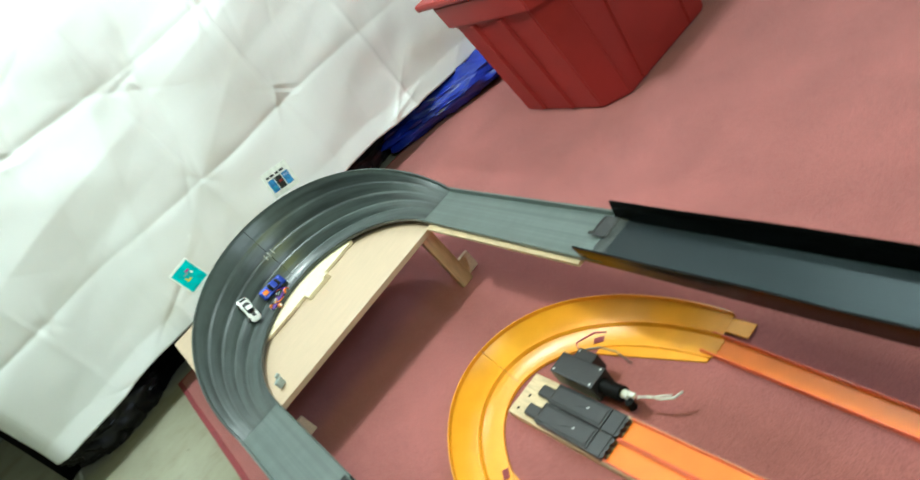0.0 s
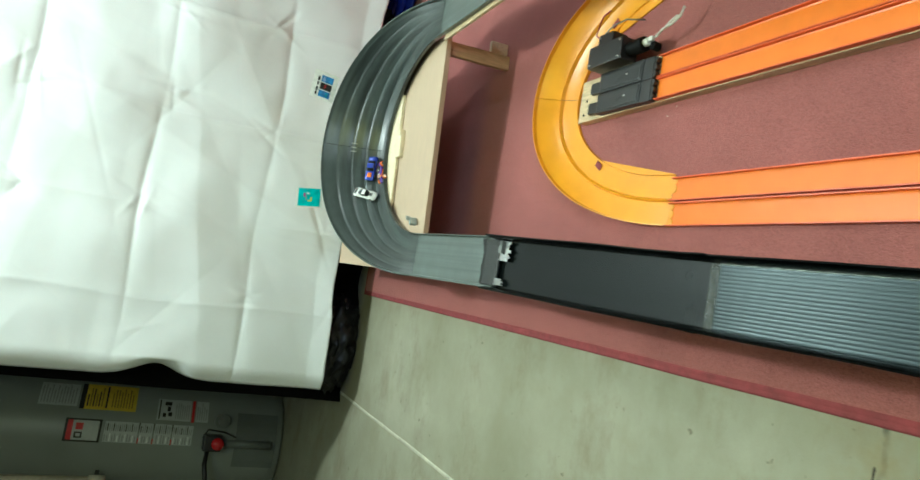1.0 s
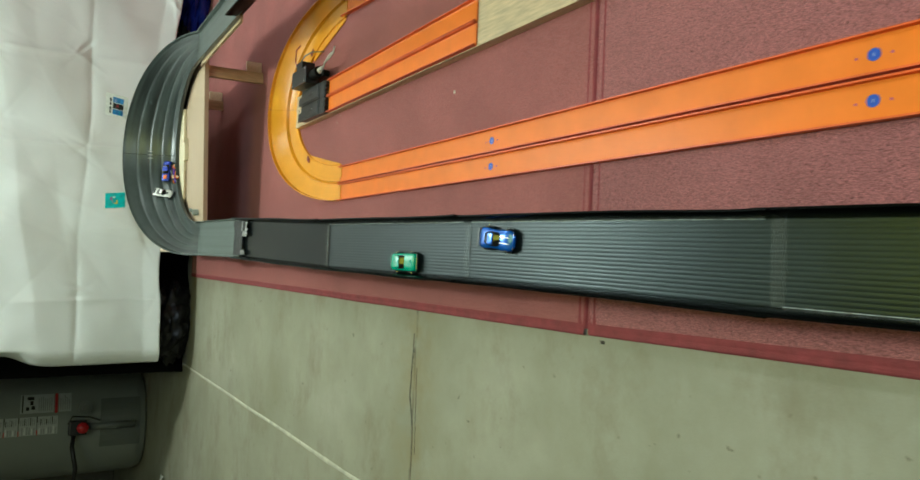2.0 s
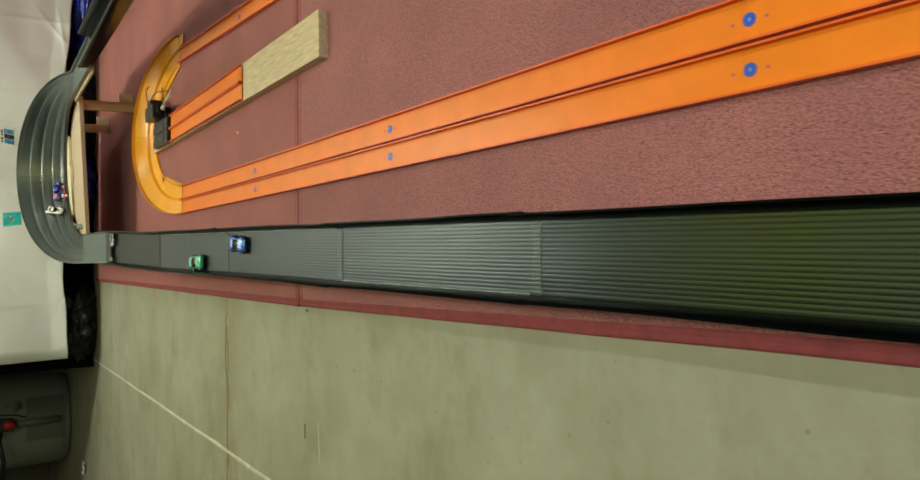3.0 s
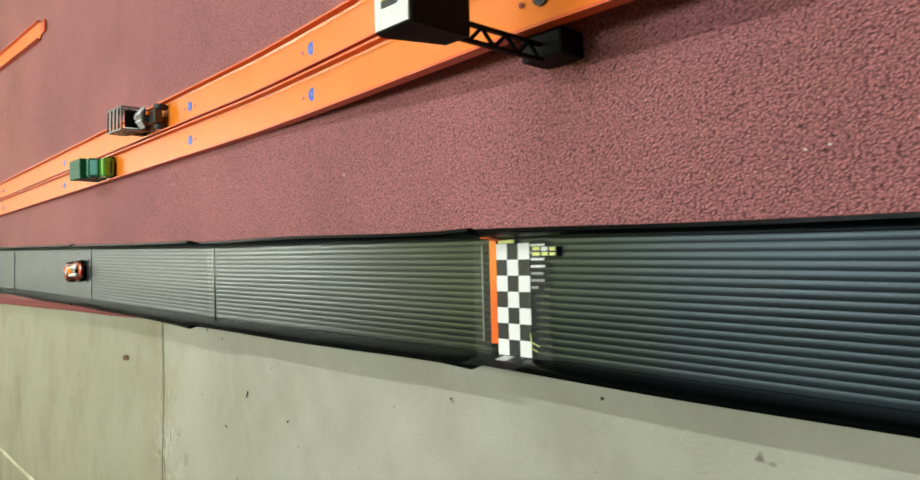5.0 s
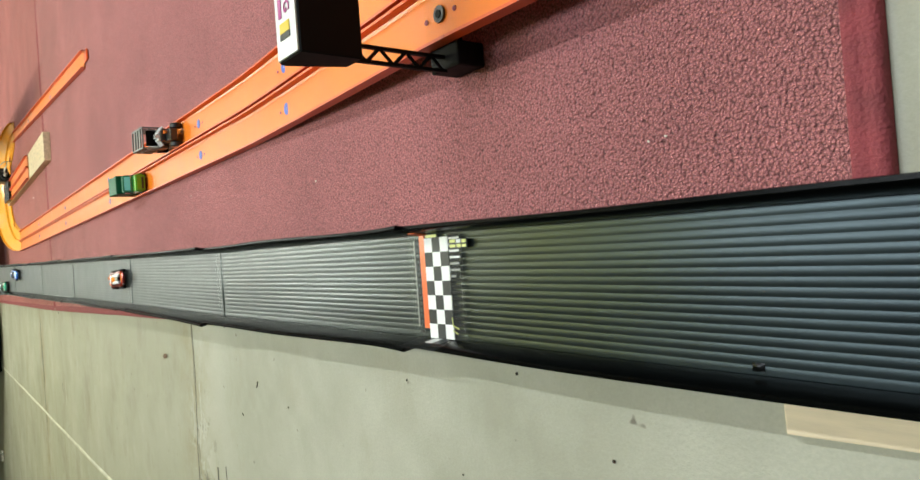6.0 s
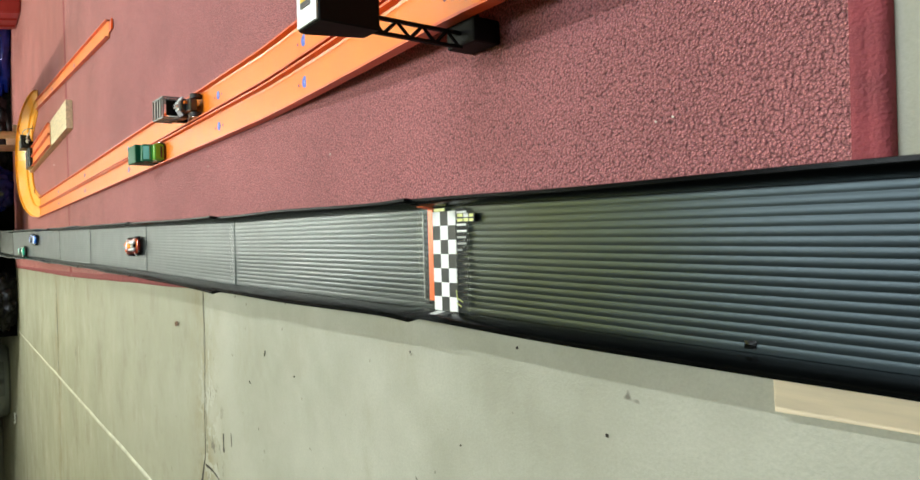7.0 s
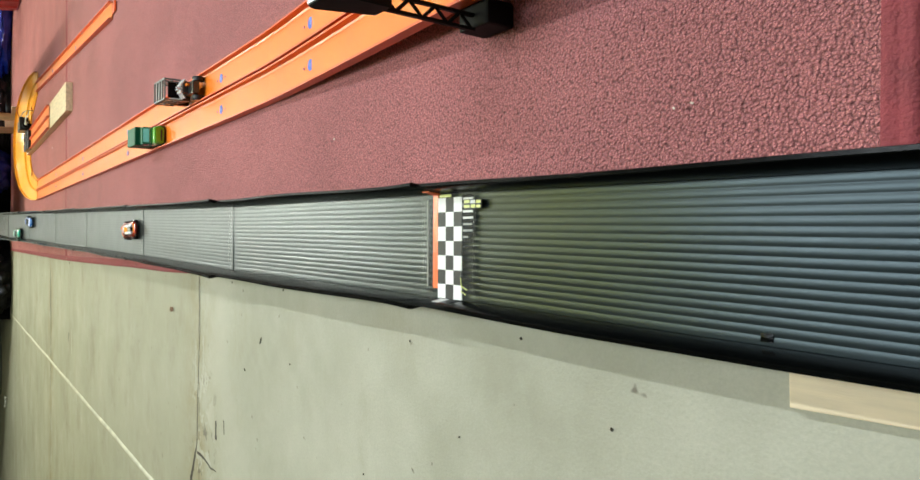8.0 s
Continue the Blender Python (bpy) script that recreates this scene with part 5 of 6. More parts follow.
def launcher():
    """Twin black booster units with a square motor housing on one side."""
    for k, x in enumerate((0.574, 0.616)):
        root = thing("booster_unit", pose(x, 2.60, 0.0262), "black plastic booster unit at the head of the orange lane", "booster", "pair of boosters")
        bm = bmesh.new()
        box(bm, (0, 0.030, 0.008), (0.0405, 0.130, 0.016), 0.002)
        box(bm, (0, 0.030, 0.0125), (0.033, 0.122, 0.011), 0.003)
        box(bm, (-0.003, 0.108, 0.006), (0.024, 0.048, 0.011), 0.0045)
        part("housing", bm, BLACK_ABS, root)
        bm = bmesh.new()
        box(bm, (0, -0.048, 0.007), (0.0415, 0.030, 0.014), 0.002)
        for i in range(3):
            rod(bm, (-0.013 + 0.013 * i, -0.063, 0.003), (-0.013 + 0.013 * i, -0.063, 0.0125), 0.0068, 14)
        part("lane_plug", bm, BLACK_ABS, root)
        bm = bmesh.new()
        disc(bm, (0.002, 0.008, 0.0179), 0.0028, 12, h=0.0006)
        part("screw", bm, SCREW, root)
        bm = bmesh.new()
        box(bm, (0.0, 0.02, 0.0183), (0.003, 0.03, 0.001), 0.0003, Euler((0, 0, 0.3)).to_matrix())
        part("rib", bm, BLACK_ABS, root)
    root = thing("motor_housing", pose(0.664, 2.660, 0.0262), "square black plastic motor housing with wires beside the boosters", "motor box")
    bm = bmesh.new()
    box(bm, (0, 0, 0.020), (0.044, 0.105, 0.040), 0.003)
    box(bm, (0.022, 0.005, 0.020), (0.040, 0.046, 0.036), 0.003)
    part("housing", bm, BLACK_ABS, root)
    for sx, sy in ((-0.016, 0.045), (-0.016, -0.045), (0.016, -0.045), (0.034, 0.02)):
        bm = bmesh.new()
        disc(bm, (sx, sy, 0.0399), 0.0022, 10, h=0.0008)
        part("screw", bm, SCREW, root)
    bm = bmesh.new()
    rod(bm, (0.0, -0.05, 0.018), (0.0, -0.095, 0.018), 0.014, 20)
    part("motor", bm, BLACK_MATT, root, smooth=False)
    bm = bmesh.new()
    rod(bm, (0.002, -0.095, 0.018), (0.002, -0.108, 0.018), 0.0075, 16)
    box(bm, (0.004, -0.113, 0.020), (0.009, 0.012, 0.008), 0.002)
    part("plug", bm, WHITE_PLASTIC, root)
    bm = bmesh.new()
    tube(bm, [(0.004, -0.125, 0.020), (0.012, -0.145, 0.024), (0.016, -0.165, 0.022), (0.028, -0.180, 0.018), (0.044, -0.185, 0.016)], 0.0022)
    tube(bm, [(0.006, -0.125, 0.021), (0.010, -0.150, 0.026), (0.022, -0.165, 0.024), (0.030, -0.176, 0.020)], 0.0018)
    part("wire", bm, WIRE_WHITE, root, "short white wires", smooth=True)
    bm = bmesh.new()
    tube(bm, [(0.03, 0.02, 0.030), (0.048, 0.045, 0.034), (0.060, 0.030, 0.040), (0.074, 0.012, 0.046), (0.085, -0.004, 0.040)], 0.0016)
    part("wire", bm, WIRE_RED, root, "thin red wire", smooth=True)
    bm = bmesh.new()
    tube(bm, [(0.03, 0.010, 0.028), (0.046, 0.020, 0.030), (0.060, 0.000, 0.026), (0.068, -0.025, 0.016), (0.070, -0.045, -0.012)], 0.0016)
    part("wire", bm, WIRE_GREY, root, "thin grey wire", smooth=True)
    bm = bmesh.new()
    rod(bm, (-0.006, -0.112, 0.0), (-0.006, -0.112, 0.016), 0.008, 16)
    part("roller", bm, BLACK_MATT, root)


launcher()


# ---------------------------------------------------------------- start gate
def start_gate():
    root = thing("start_gate", pose(0.377, -0.605, 0.0068), "black plastic start gate spanning the orange lanes with a sign", "toy gate")
    for s in (-1, 1):
        bm = bmesh.new()
        box(bm, (s * 0.0545, 0.002, 0.0115), (0.017, 0.032, 0.023), 0.002)
        box(bm, (s * 0.047, 0.002, 0.0180), (0.010, 0.022, 0.008), 0.001)
        part("foot", bm, BLACK_MATT, root)
        # lattice column
        bm = bmesh.new()
        for xx in (s * 0.0545, s * 0.0640):
            box(bm, (xx, 0.002, 0.058), (0.0022, 0.0030, 0.072), 0)
        for i in range(7):
            z0, z1 = 0.024 + i * 0.0100, 0.024 + (i + 1) * 0.0100
            xa, xb = (s * 0.0545, s * 0.0640) if i % 2 else (s * 0.0640, s * 0.0545)
            rod(bm, (xa, 0.002, z0), (xb, 0.002, z1), 0.0013, 6)
        part("lattice_column", bm, BLACK_MATT, root)
    bm = bmesh.new()
    pts = [(-0.008, 0.092), (0.012, 0.092), (0.024, 0.128), (0.022, 0.133), (-0.008, 0.133)]
    loft(bm, [[Vector((x, y, z)) for y, z in pts] for x in (-0.066, 0.066)], closed=True, caps=True)
    bmesh.ops.bevel(bm, geom=list(bm.edges), offset=0.0008, segments=1, affect="EDGES")
    part("cross_beam", bm, BLACK_MATT, root)
    tilt = 0.0
    sign_m = Matrix.Translation((0, 0.0070, 0.1331)) @ Euler((tilt, 0, 0)).to_matrix().to_4x4()
    bm = bmesh.new()
    box(bm, (0, 0, 0.0004), (0.130, 0.0275, 0.0012), 0)
    sign = part("sign", bm, LABEL_WHITE, root, "white sign with magenta lettering")
    sign.matrix_basis = sign_m
    for dy, size in ((0.0, 0.0105),):
        cu = bpy.data.curves.new("sign_text", "FONT")
        cu.body, cu.size, cu.align_x, cu.extrude = "RACING", size, "RIGHT", 0.0002
        tmp = bpy.data.objects.new("tmp", cu)
        scene.collection.objects.link(tmp)
        dg = bpy.context.evaluated_depsgraph_get()
        me = bpy.data.meshes.new_from_object(tmp.evaluated_get(dg))
        bpy.data.objects.remove(tmp)
        me.materials.clear()
        me.materials.append(SIGN_PURPLE)
        ob = new("lettering", me)
        ob.parent = sign
        ob.matrix_basis = Matrix.Translation((-0.040, 0.0005, 0.0015)) @ Euler((0, 0, math.pi)).to_matrix().to_4x4()
    bm = bmesh.new()
    box(bm, (-0.020, 0.0065, 0.0013), (0.042, 0.0042, 0.0005), 0)
    part("print_bar", bm, SIGN_PURPLE, sign)
    bm = bmesh.new()
    box(bm, (-0.0475, 0.001, 0.0013), (0.006, 0.013, 0.0006), 0)
    part("print_patch", bm, LABEL_YELLOW, sign)
    bm = bmesh.new()
    box(bm, (-0.0525, 0.001, 0.0013), (0.0035, 0.013, 0.0006), 0)
    part("print_patch", bm, LABEL_BLACK, sign)
    for x in (LANE_B, LANE_A):
        z = lane_height(-0.608) + 0.0027
        bolt = thing("track_rivet", pose(x, -0.608, z), "black rivet holding the orange lane to the gate", "rivet", "rivets of the gate")
        bm = bmesh.new()
        rod(bm, (0, 0, 0), (0, 0, 0.0016), 0.0058, 20)
        part("head", bm, BLACK_ABS, bolt)
        bm = bmesh.new()
        rod(bm, (0, 0, 0.0016), (0, 0, 0.0022), 0.0028, 14)
        part("socket", bm, BLACK_MATT, bolt)
        for dy in (-0.016, 0.016):
            hole = thing("track_hole", pose(x - 0.001, -0.608 + dy, z), "small dark hole in the orange lane", "hole")
            bm = bmesh.new()
            disc(bm, (0, 0, 0.0001), 0.0019, 12, h=0.0004)
            part("hole", bm, BINDING, hole)


start_gate()


# ---------------------------------------------------------------- toy vehicles (nose towards -y)
def wheel(parent, x, y, r, w, tyre=None, rim=None):
    bm = bmesh.new()
    rod(bm, (x - w / 2, y, r), (x + w / 2, y, r), r, 20)
    bmesh.ops.bevel(bm, geom=[e for e in bm.edges], offset=r * 0.12, segments=1, affect="EDGES")
    wh = part("wheel", bm, tyre or RUBBER, parent)
    s = 1 if x > 0 else -1
    bm = bmesh.new()
    rod(bm, (x + s * w * 0.42, y, r), (x + s * w * 0.56, y, r), r * 0.62, 16)
    part("rim", bm, rim or CHROME, wh)


def body_loft(stations, n=18, power=2.6):
    """Rounded hull from (y, half width, low z, high z) rows."""
    bm = bmesh.new()
    rings = []
    for y, w, z0, z1 in stations:
        ring = []
        for k in range(n):
            a = 2 * math.pi * k / n
            c, s = math.cos(a), math.sin(a)
            px = math.copysign(abs(c) ** (2 / power), c) * w
            pz = (z0 + z1) / 2 + math.copysign(abs(s) ** (2 / power), s) * (z1 - z0) / 2
            ring.append(Vector((px, y, pz)))
        rings.append(ring)
    loft(bm, rings, closed=True, caps=True)
    return bm


def toy_car(m, paint, hull, cabin, label, tyre_r=(0.0058, 0.0064), axles=(-0.023, 0.022), glass=None, extras=None, roof=None, rim=None, tyre=None, track=0.0142):
    root = thing("toy_car", m, label, "toy car", "racing toy cars")
    smooth_edges(part("body", body_loft(hull, 20, 3.0), paint, root), 45)
    if cabin:
        smooth_edges(part("canopy", body_loft(cabin, 18, 2.8), glass or GLASS_DARK, root), 45)
    if roof:
        smooth_edges(part("roof", body_loft(roof, 18, 3.0), paint, root), 45)
    for y, r in zip(axles, tyre_r):
        for s in (-1, 1):
            wheel(root, s * track, y, r, 0.0058, tyre, rim)
    b = bmesh.new()
    box(b, (0, 0, 0.0044), (0.020, 0.058, 0.003), 0.001)
    part("chassis", b, BLACK_MATT, root)
    for s in (-1, 1):
        b = bmesh.new()
        box(b, (s * 0.0095, hull[0][0] + 0.0012, (hull[0][2] + hull[0][3]) / 2 + 0.0008), (0.0045, 0.002, 0.0022), 0.0006)
        part("headlight", b, CHROME, root)
    for s in (-1, 1):
        b = bmesh.new()
        box(b, (s * 0.0100, hull[-1][0] - 0.0008, (hull[-1][2] + hull[-1][3]) / 2 + 0.001), (0.0046, 0.002, 0.0018), 0.0005)
        part("tail_light", b, KNOB_RED, root)
    if extras:
        extras(root)
    return root


LOW = [(-0.0365, 0.0090, 0.005, 0.0085), (-0.034, 0.0125, 0.0042, 0.0105), (-0.027, 0.0150, 0.0035, 0.0125), (-0.018, 0.0152, 0.0035, 0.0138), (-0.006, 0.0138, 0.0035, 0.0140), (0.008, 0.0140, 0.0035, 0.0145), (0.020, 0.0158, 0.0035, 0.0155), (0.029, 0.0155, 0.0040, 0.0150), (0.0345, 0.0130, 0.0055, 0.0135), (0.036, 0.0105, 0.007, 0.012)]
LOW_CABIN = [(-0.014, 0.0080, 0.011, 0.0135), (-0.007, 0.0100, 0.011, 0.0185), (0.002, 0.0105, 0.011, 0.0205), (0.011, 0.0098, 0.011, 0.0190), (0.020, 0.0075, 0.012, 0.0155)]
LOW_ROOF = [(-0.003, 0.0082, 0.0190, 0.0206), (0.002, 0.0090, 0.0195, 0.0214), (0.008, 0.0082, 0.0190, 0.0206)]
MUSCLE = [(-0.0370, 0.0125, 0.0055, 0.0120), (-0.0360, 0.0142, 0.0045, 0.0132), (-0.028, 0.0150, 0.0038, 0.0140), (-0.008, 0.0150, 0.0036, 0.0148), (0.010, 0.0150, 0.0036, 0.0150), (0.027, 0.0150, 0.0040, 0.0148), (0.0355, 0.0142, 0.0050, 0.0140), (0.0368, 0.0130, 0.0065, 0.0125)]
MUSCLE_CABIN = [(-0.010, 0.0105, 0.0130, 0.0150), (-0.003, 0.0112, 0.0130, 0.0205), (0.006, 0.0114, 0.0130, 0.0218), (0.013, 0.0112, 0.0130, 0.0210), (0.023, 0.0100, 0.0130, 0.0152)]
MUSCLE_ROOF = [(-0.002, 0.0100, 0.0200, 0.0212), (0.006, 0.0104, 0.0208, 0.0226), (0.013, 0.0098, 0.0200, 0.0216)]


def on_line(y, dx, yaw, line=LINE, up=0.0004):
    """A pose on the black straight, nose downhill."""
    x, z, _ = table_at(line, y)
    z2 = table_at(line, y + 0.05)[1]
    return pose(x + dx, y, z + up, math.degrees(math.atan2(z2 - z, 0.05)), 0, yaw)


def red_extras(root):
    for s in (-1, 1):
        b = bmesh.new()
        tube(b, [(s * 0.0060, -0.031, 0.0128), (s * 0.0062, -0.018, 0.0150), (s * 0.0062, -0.001, 0.0160)], 0.0030, 10)
        part("exhaust_pipe", b, ENGINE, root, smooth=True)
    b = bmesh.new()
    box(b, (0, -0.016, 0.0145), (0.009, 0.030, 0.002), 0.0008)
    part("engine_cover", b, BLACK_ABS, root)
    for s in (-1, 1):
        b = bmesh.new()
        tube(b, [(s * 0.010, 0.012, 0.0158), (s * 0.0085, 0.022, 0.0160), (s * 0.0045, 0.028, 0.0156), (s * 0.004, 0.033, 0.0148)], 0.0007, 6)
        part("flame_line", b, PAINT_ORANGE, root)
    b = bmesh.new()
    box(b, (0.003, 0.008, 0.0208), (0.005, 0.008, 0.0008), 0.0003)
    part("roof_print", b, PAINT_ORANGE, root)


def blue_extras(root):
    for s in (-1, 1):
        b = bmesh.new()
        box(b, (s * 0.0042, -0.020, 0.0142), (0.0014, 0.024, 0.0005), 0)
        part("bonnet_stripe", b, PAINT_WHITE, root)
    b = bmesh.new()
    box(b, (0, 0.0325, 0.0165), (0.026, 0.0035, 0.0008), 0.0003)
    part("spoiler", b, CHARCOAL, root)


def white_extras(root):
    b = bmesh.new()
    box(b, (0, -0.019, 0.0142), (0.010, 0.010, 0.0010), 0.0004)
    part("bonnet_vent", b, CHARCOAL, root)
    b = bmesh.new()
    box(b, (0, 0.029, 0.0158), (0.018, 0.006, 0.0008), 0.0003)
    part("rear_grille", b, CHARCOAL, root)


def green_extras(root):
    b = bmesh.new()
    box(b, (0, -0.022, 0.0150), (0.008, 0.014, 0.0014), 0.0006)
    part("bonnet_scoop", b, PAINT_GREEN, root)
    for y in (-0.0378, 0.0376):
        b = bmesh.new()
        box(b, (0, y, 0.0072), (0.028, 0.0016, 0.0024), 0.0006)
        part("bumper", b, CHROME, root)


toy_car(on_line(0.385, 0.004, 2), PAINT_RED, LOW, LOW_CABIN, "shiny metallic red toy racing car with chrome engine pipes", extras=red_extras, glass=PAINT_RED)
toy_car(on_line(1.925, -0.025, 0), PAINT_GREEN, MUSCLE, MUSCLE_CABIN, "sea-green toy muscle car rolling on the black track", roof=MUSCLE_ROOF, extras=green_extras)
toy_car(on_line(1.681, 0.016, -6), PAINT_BLUE, LOW, LOW_CABIN, "metallic blue toy sports car with dark windows", roof=LOW_ROOF, extras=blue_extras)


def on_bend(station, u, yaw, roll_extra=0.0):
    """A pose on the banked bend at a share u of its width."""
    p, nrm, bank = STATIONS[station]
    prof = BEND_PROFILE(bank)[2:-3]
    i = min(int(u * (len(prof) - 1)), len(prof) - 2)
    d, z = prof[i]
    d0, z0 = prof[max(0, i - 5)]
    d1, z1 = prof[min(len(prof) - 1, i + 5)]
    across = (nrm * (d1 - d0) + Vector((0, 0, z1 - z0))).normalized()
    q, r = STATIONS[station - 1][0], STATIONS[station + 1][0]
    ahead = (r - q).normalized()
    up = ahead.cross(across)
    if up.z < 0:
        up = -up
    ahead = across.cross(up).normalized() if across.cross(up).dot(r - q) > 0 else up.cross(across).normalized()
    right = ahead.cross(up)
    m = Matrix((right, ahead, up)).transposed().to_4x4()
    return Matrix.Translation(p + nrm * d + Vector((0, 0, z)) + up * 0.0032) @ m @ pose(0, 0, 0, 0, 0, yaw)


toy_car(on_bend(25, 0.52, 62), PAINT_WHITE, LOW, LOW_CABIN, "glossy white toy sports car on the banked bend", roof=LOW_ROOF, extras=white_extras)
toy_car(on_bend(29, 0.42, -8), PAINT_NAVY, MUSCLE, MUSCLE_CABIN, "deep blue toy car with orange markings on the bend", roof=MUSCLE_ROOF,
        extras=lambda r: [part("bonnet_print", (lambda b: (box(b, (0, -0.022, 0.0148), (0.012, 0.014, 0.0010), 0.0003), b)[1])(bmesh.new()), PAINT_ORANGE, r)])


def hot_rod_extras(root):
    b = bmesh.new()
    box(b, (0, -0.016, 0.0160), (0.010, 0.016, 0.007), 0.001)
    part("engine", b, CHROME, root)
    for s in (-1, 1):
        b = bmesh.new()
        tube(b, [(s * 0.006, -0.020, 0.014), (s * 0.013, -0.012, 0.011), (s * 0.0145, 0.004, 0.008)], 0.0014, 8)
        part("side_pipe", b, PAINT_ORANGE, root, smooth=True)


ROD = [(-0.036, 0.0055, 0.006, 0.0105), (-0.028, 0.0070, 0.0045, 0.0125), (-0.010, 0.0085, 0.004, 0.0140), (0.002, 0.0115, 0.004, 0.0150), (0.020, 0.0115, 0.004, 0.0150), (0.032, 0.0090, 0.006, 0.0130)]
ROD_CABIN = [(0.000, 0.0085, 0.0130, 0.0180), (0.006, 0.0092, 0.0130, 0.0212), (0.016, 0.0090, 0.0130, 0.0205), (0.024, 0.0075, 0.0130, 0.0150)]
toy_car(on_bend(28, 0.12, 12), PAINT_PURPLE, ROD, ROD_CABIN, "purple toy hot rod with big orange wheels on the bend", tyre_r=(0.0062, 0.0082), tyre=PAINT_ORANGE, extras=hot_rod_extras, rim=CHROME)


def box_truck(m):
    root = thing("toy_truck", m, "dark green toy box truck with bright green bonnet on orange track", "toy truck")
    b = bmesh.new()
    box(b, (0, 0.0275, 0.0250), (0.0320, 0.063, 0.0330), 0.001)
    body = part("cargo_box", b, TRUCK_DARK, root)
    b = bmesh.new()
    box(b, (0, 0.0275, 0.0416), (0.0290, 0.060, 0.0008), 0.0003)
    part("roof_panel", b, TRUCK_DARK, body)
    b = bmesh.new()
    pts = [(-0.0085, 0.009), (-0.0085, 0.0345), (-0.0235, 0.0345), (-0.0305, 0.0220), (-0.031, 0.009)]
    loft(b, [[Vector((x, y, z)) for y, z in pts] for x in (-0.0145, 0.0145)], closed=True, caps=True)
    bmesh.ops.bevel(b, geom=list(b.edges), offset=0.0012, segments=2, affect="EDGES")
    cab = part("cab", b, TRUCK_DARK, root)
    b = bmesh.new()
    q = [(-0.0250, 0.0325), (-0.0297, 0.0240)]
    loft(b, [[Vector((x, y - 0.0006, z + 0.0004)) for y, z in q] for x in (-0.0115, 0.0115)])
    g = part("windscreen", b, GLASS_TEAL, cab, "pale teal windscreen")
    sol = g.modifiers.new("thickness", "SOLIDIFY")
    sol.thickness = 0.0008
    b = bmesh.new()
    box(b, (0, -0.0300, 0.0232), (0.0250, 0.0012, 0.0012), 0.0003)
    part("screen_trim", b, CHROME, cab, "silvery trim strip")
    b = bmesh.new()
    box(b, (0, -0.0390, 0.0130), (0.0290, 0.0200, 0.0150), 0.0035)
    part("bonnet", b, TRUCK_LIME, root, "bright green bonnet")
    b = bmesh.new()
    box(b, (0, 0.003, 0.0065), (0.0270, 0.104, 0.0045), 0.001)
    part("frame", b, TRUCK_LIME, root)
    for s in (-1, 1):
        b = bmesh.new()
        box(b, (s * 0.0146, -0.026, 0.0120), (0.0022, 0.040, 0.0085), 0.0010)
        part("side_step", b, TRUCK_LIME, root)
        b = bmesh.new()
        box(b, (s * 0.0152, -0.0135, 0.0262), (0.0012, 0.0095, 0.0085), 0.0003)
        part("side_window", b, GLASS_DARK, cab)
    b = bmesh.new()
    box(b, (0, 0.0602, 0.0100), (0.0280, 0.0030, 0.0080), 0.0008)
    part("rear_bumper", b, LIME, root)
    b = bmesh.new()
    box(b, (0, -0.0488, 0.0085), (0.020, 0.0012, 0.0030), 0.0003)
    part("grille", b, BLACK_ABS, root)
    for k in range(3):
        b = bmesh.new()
        box(b, (-0.009 + 0.009 * k, 0.0275, 0.0422), (0.0010, 0.054, 0.0006), 0.0002, seg=1)
        part("roof_rib", b, TRUCK_DARK, body)
    for y in (-0.036, 0.012, 0.040):
        for s in (-1, 1):
            wheel(root, s * 0.0142, y, 0.0066, 0.0060)


box_truck(pose(LANE_B, 0.340, 0.0102, 0, 0, -1.5))


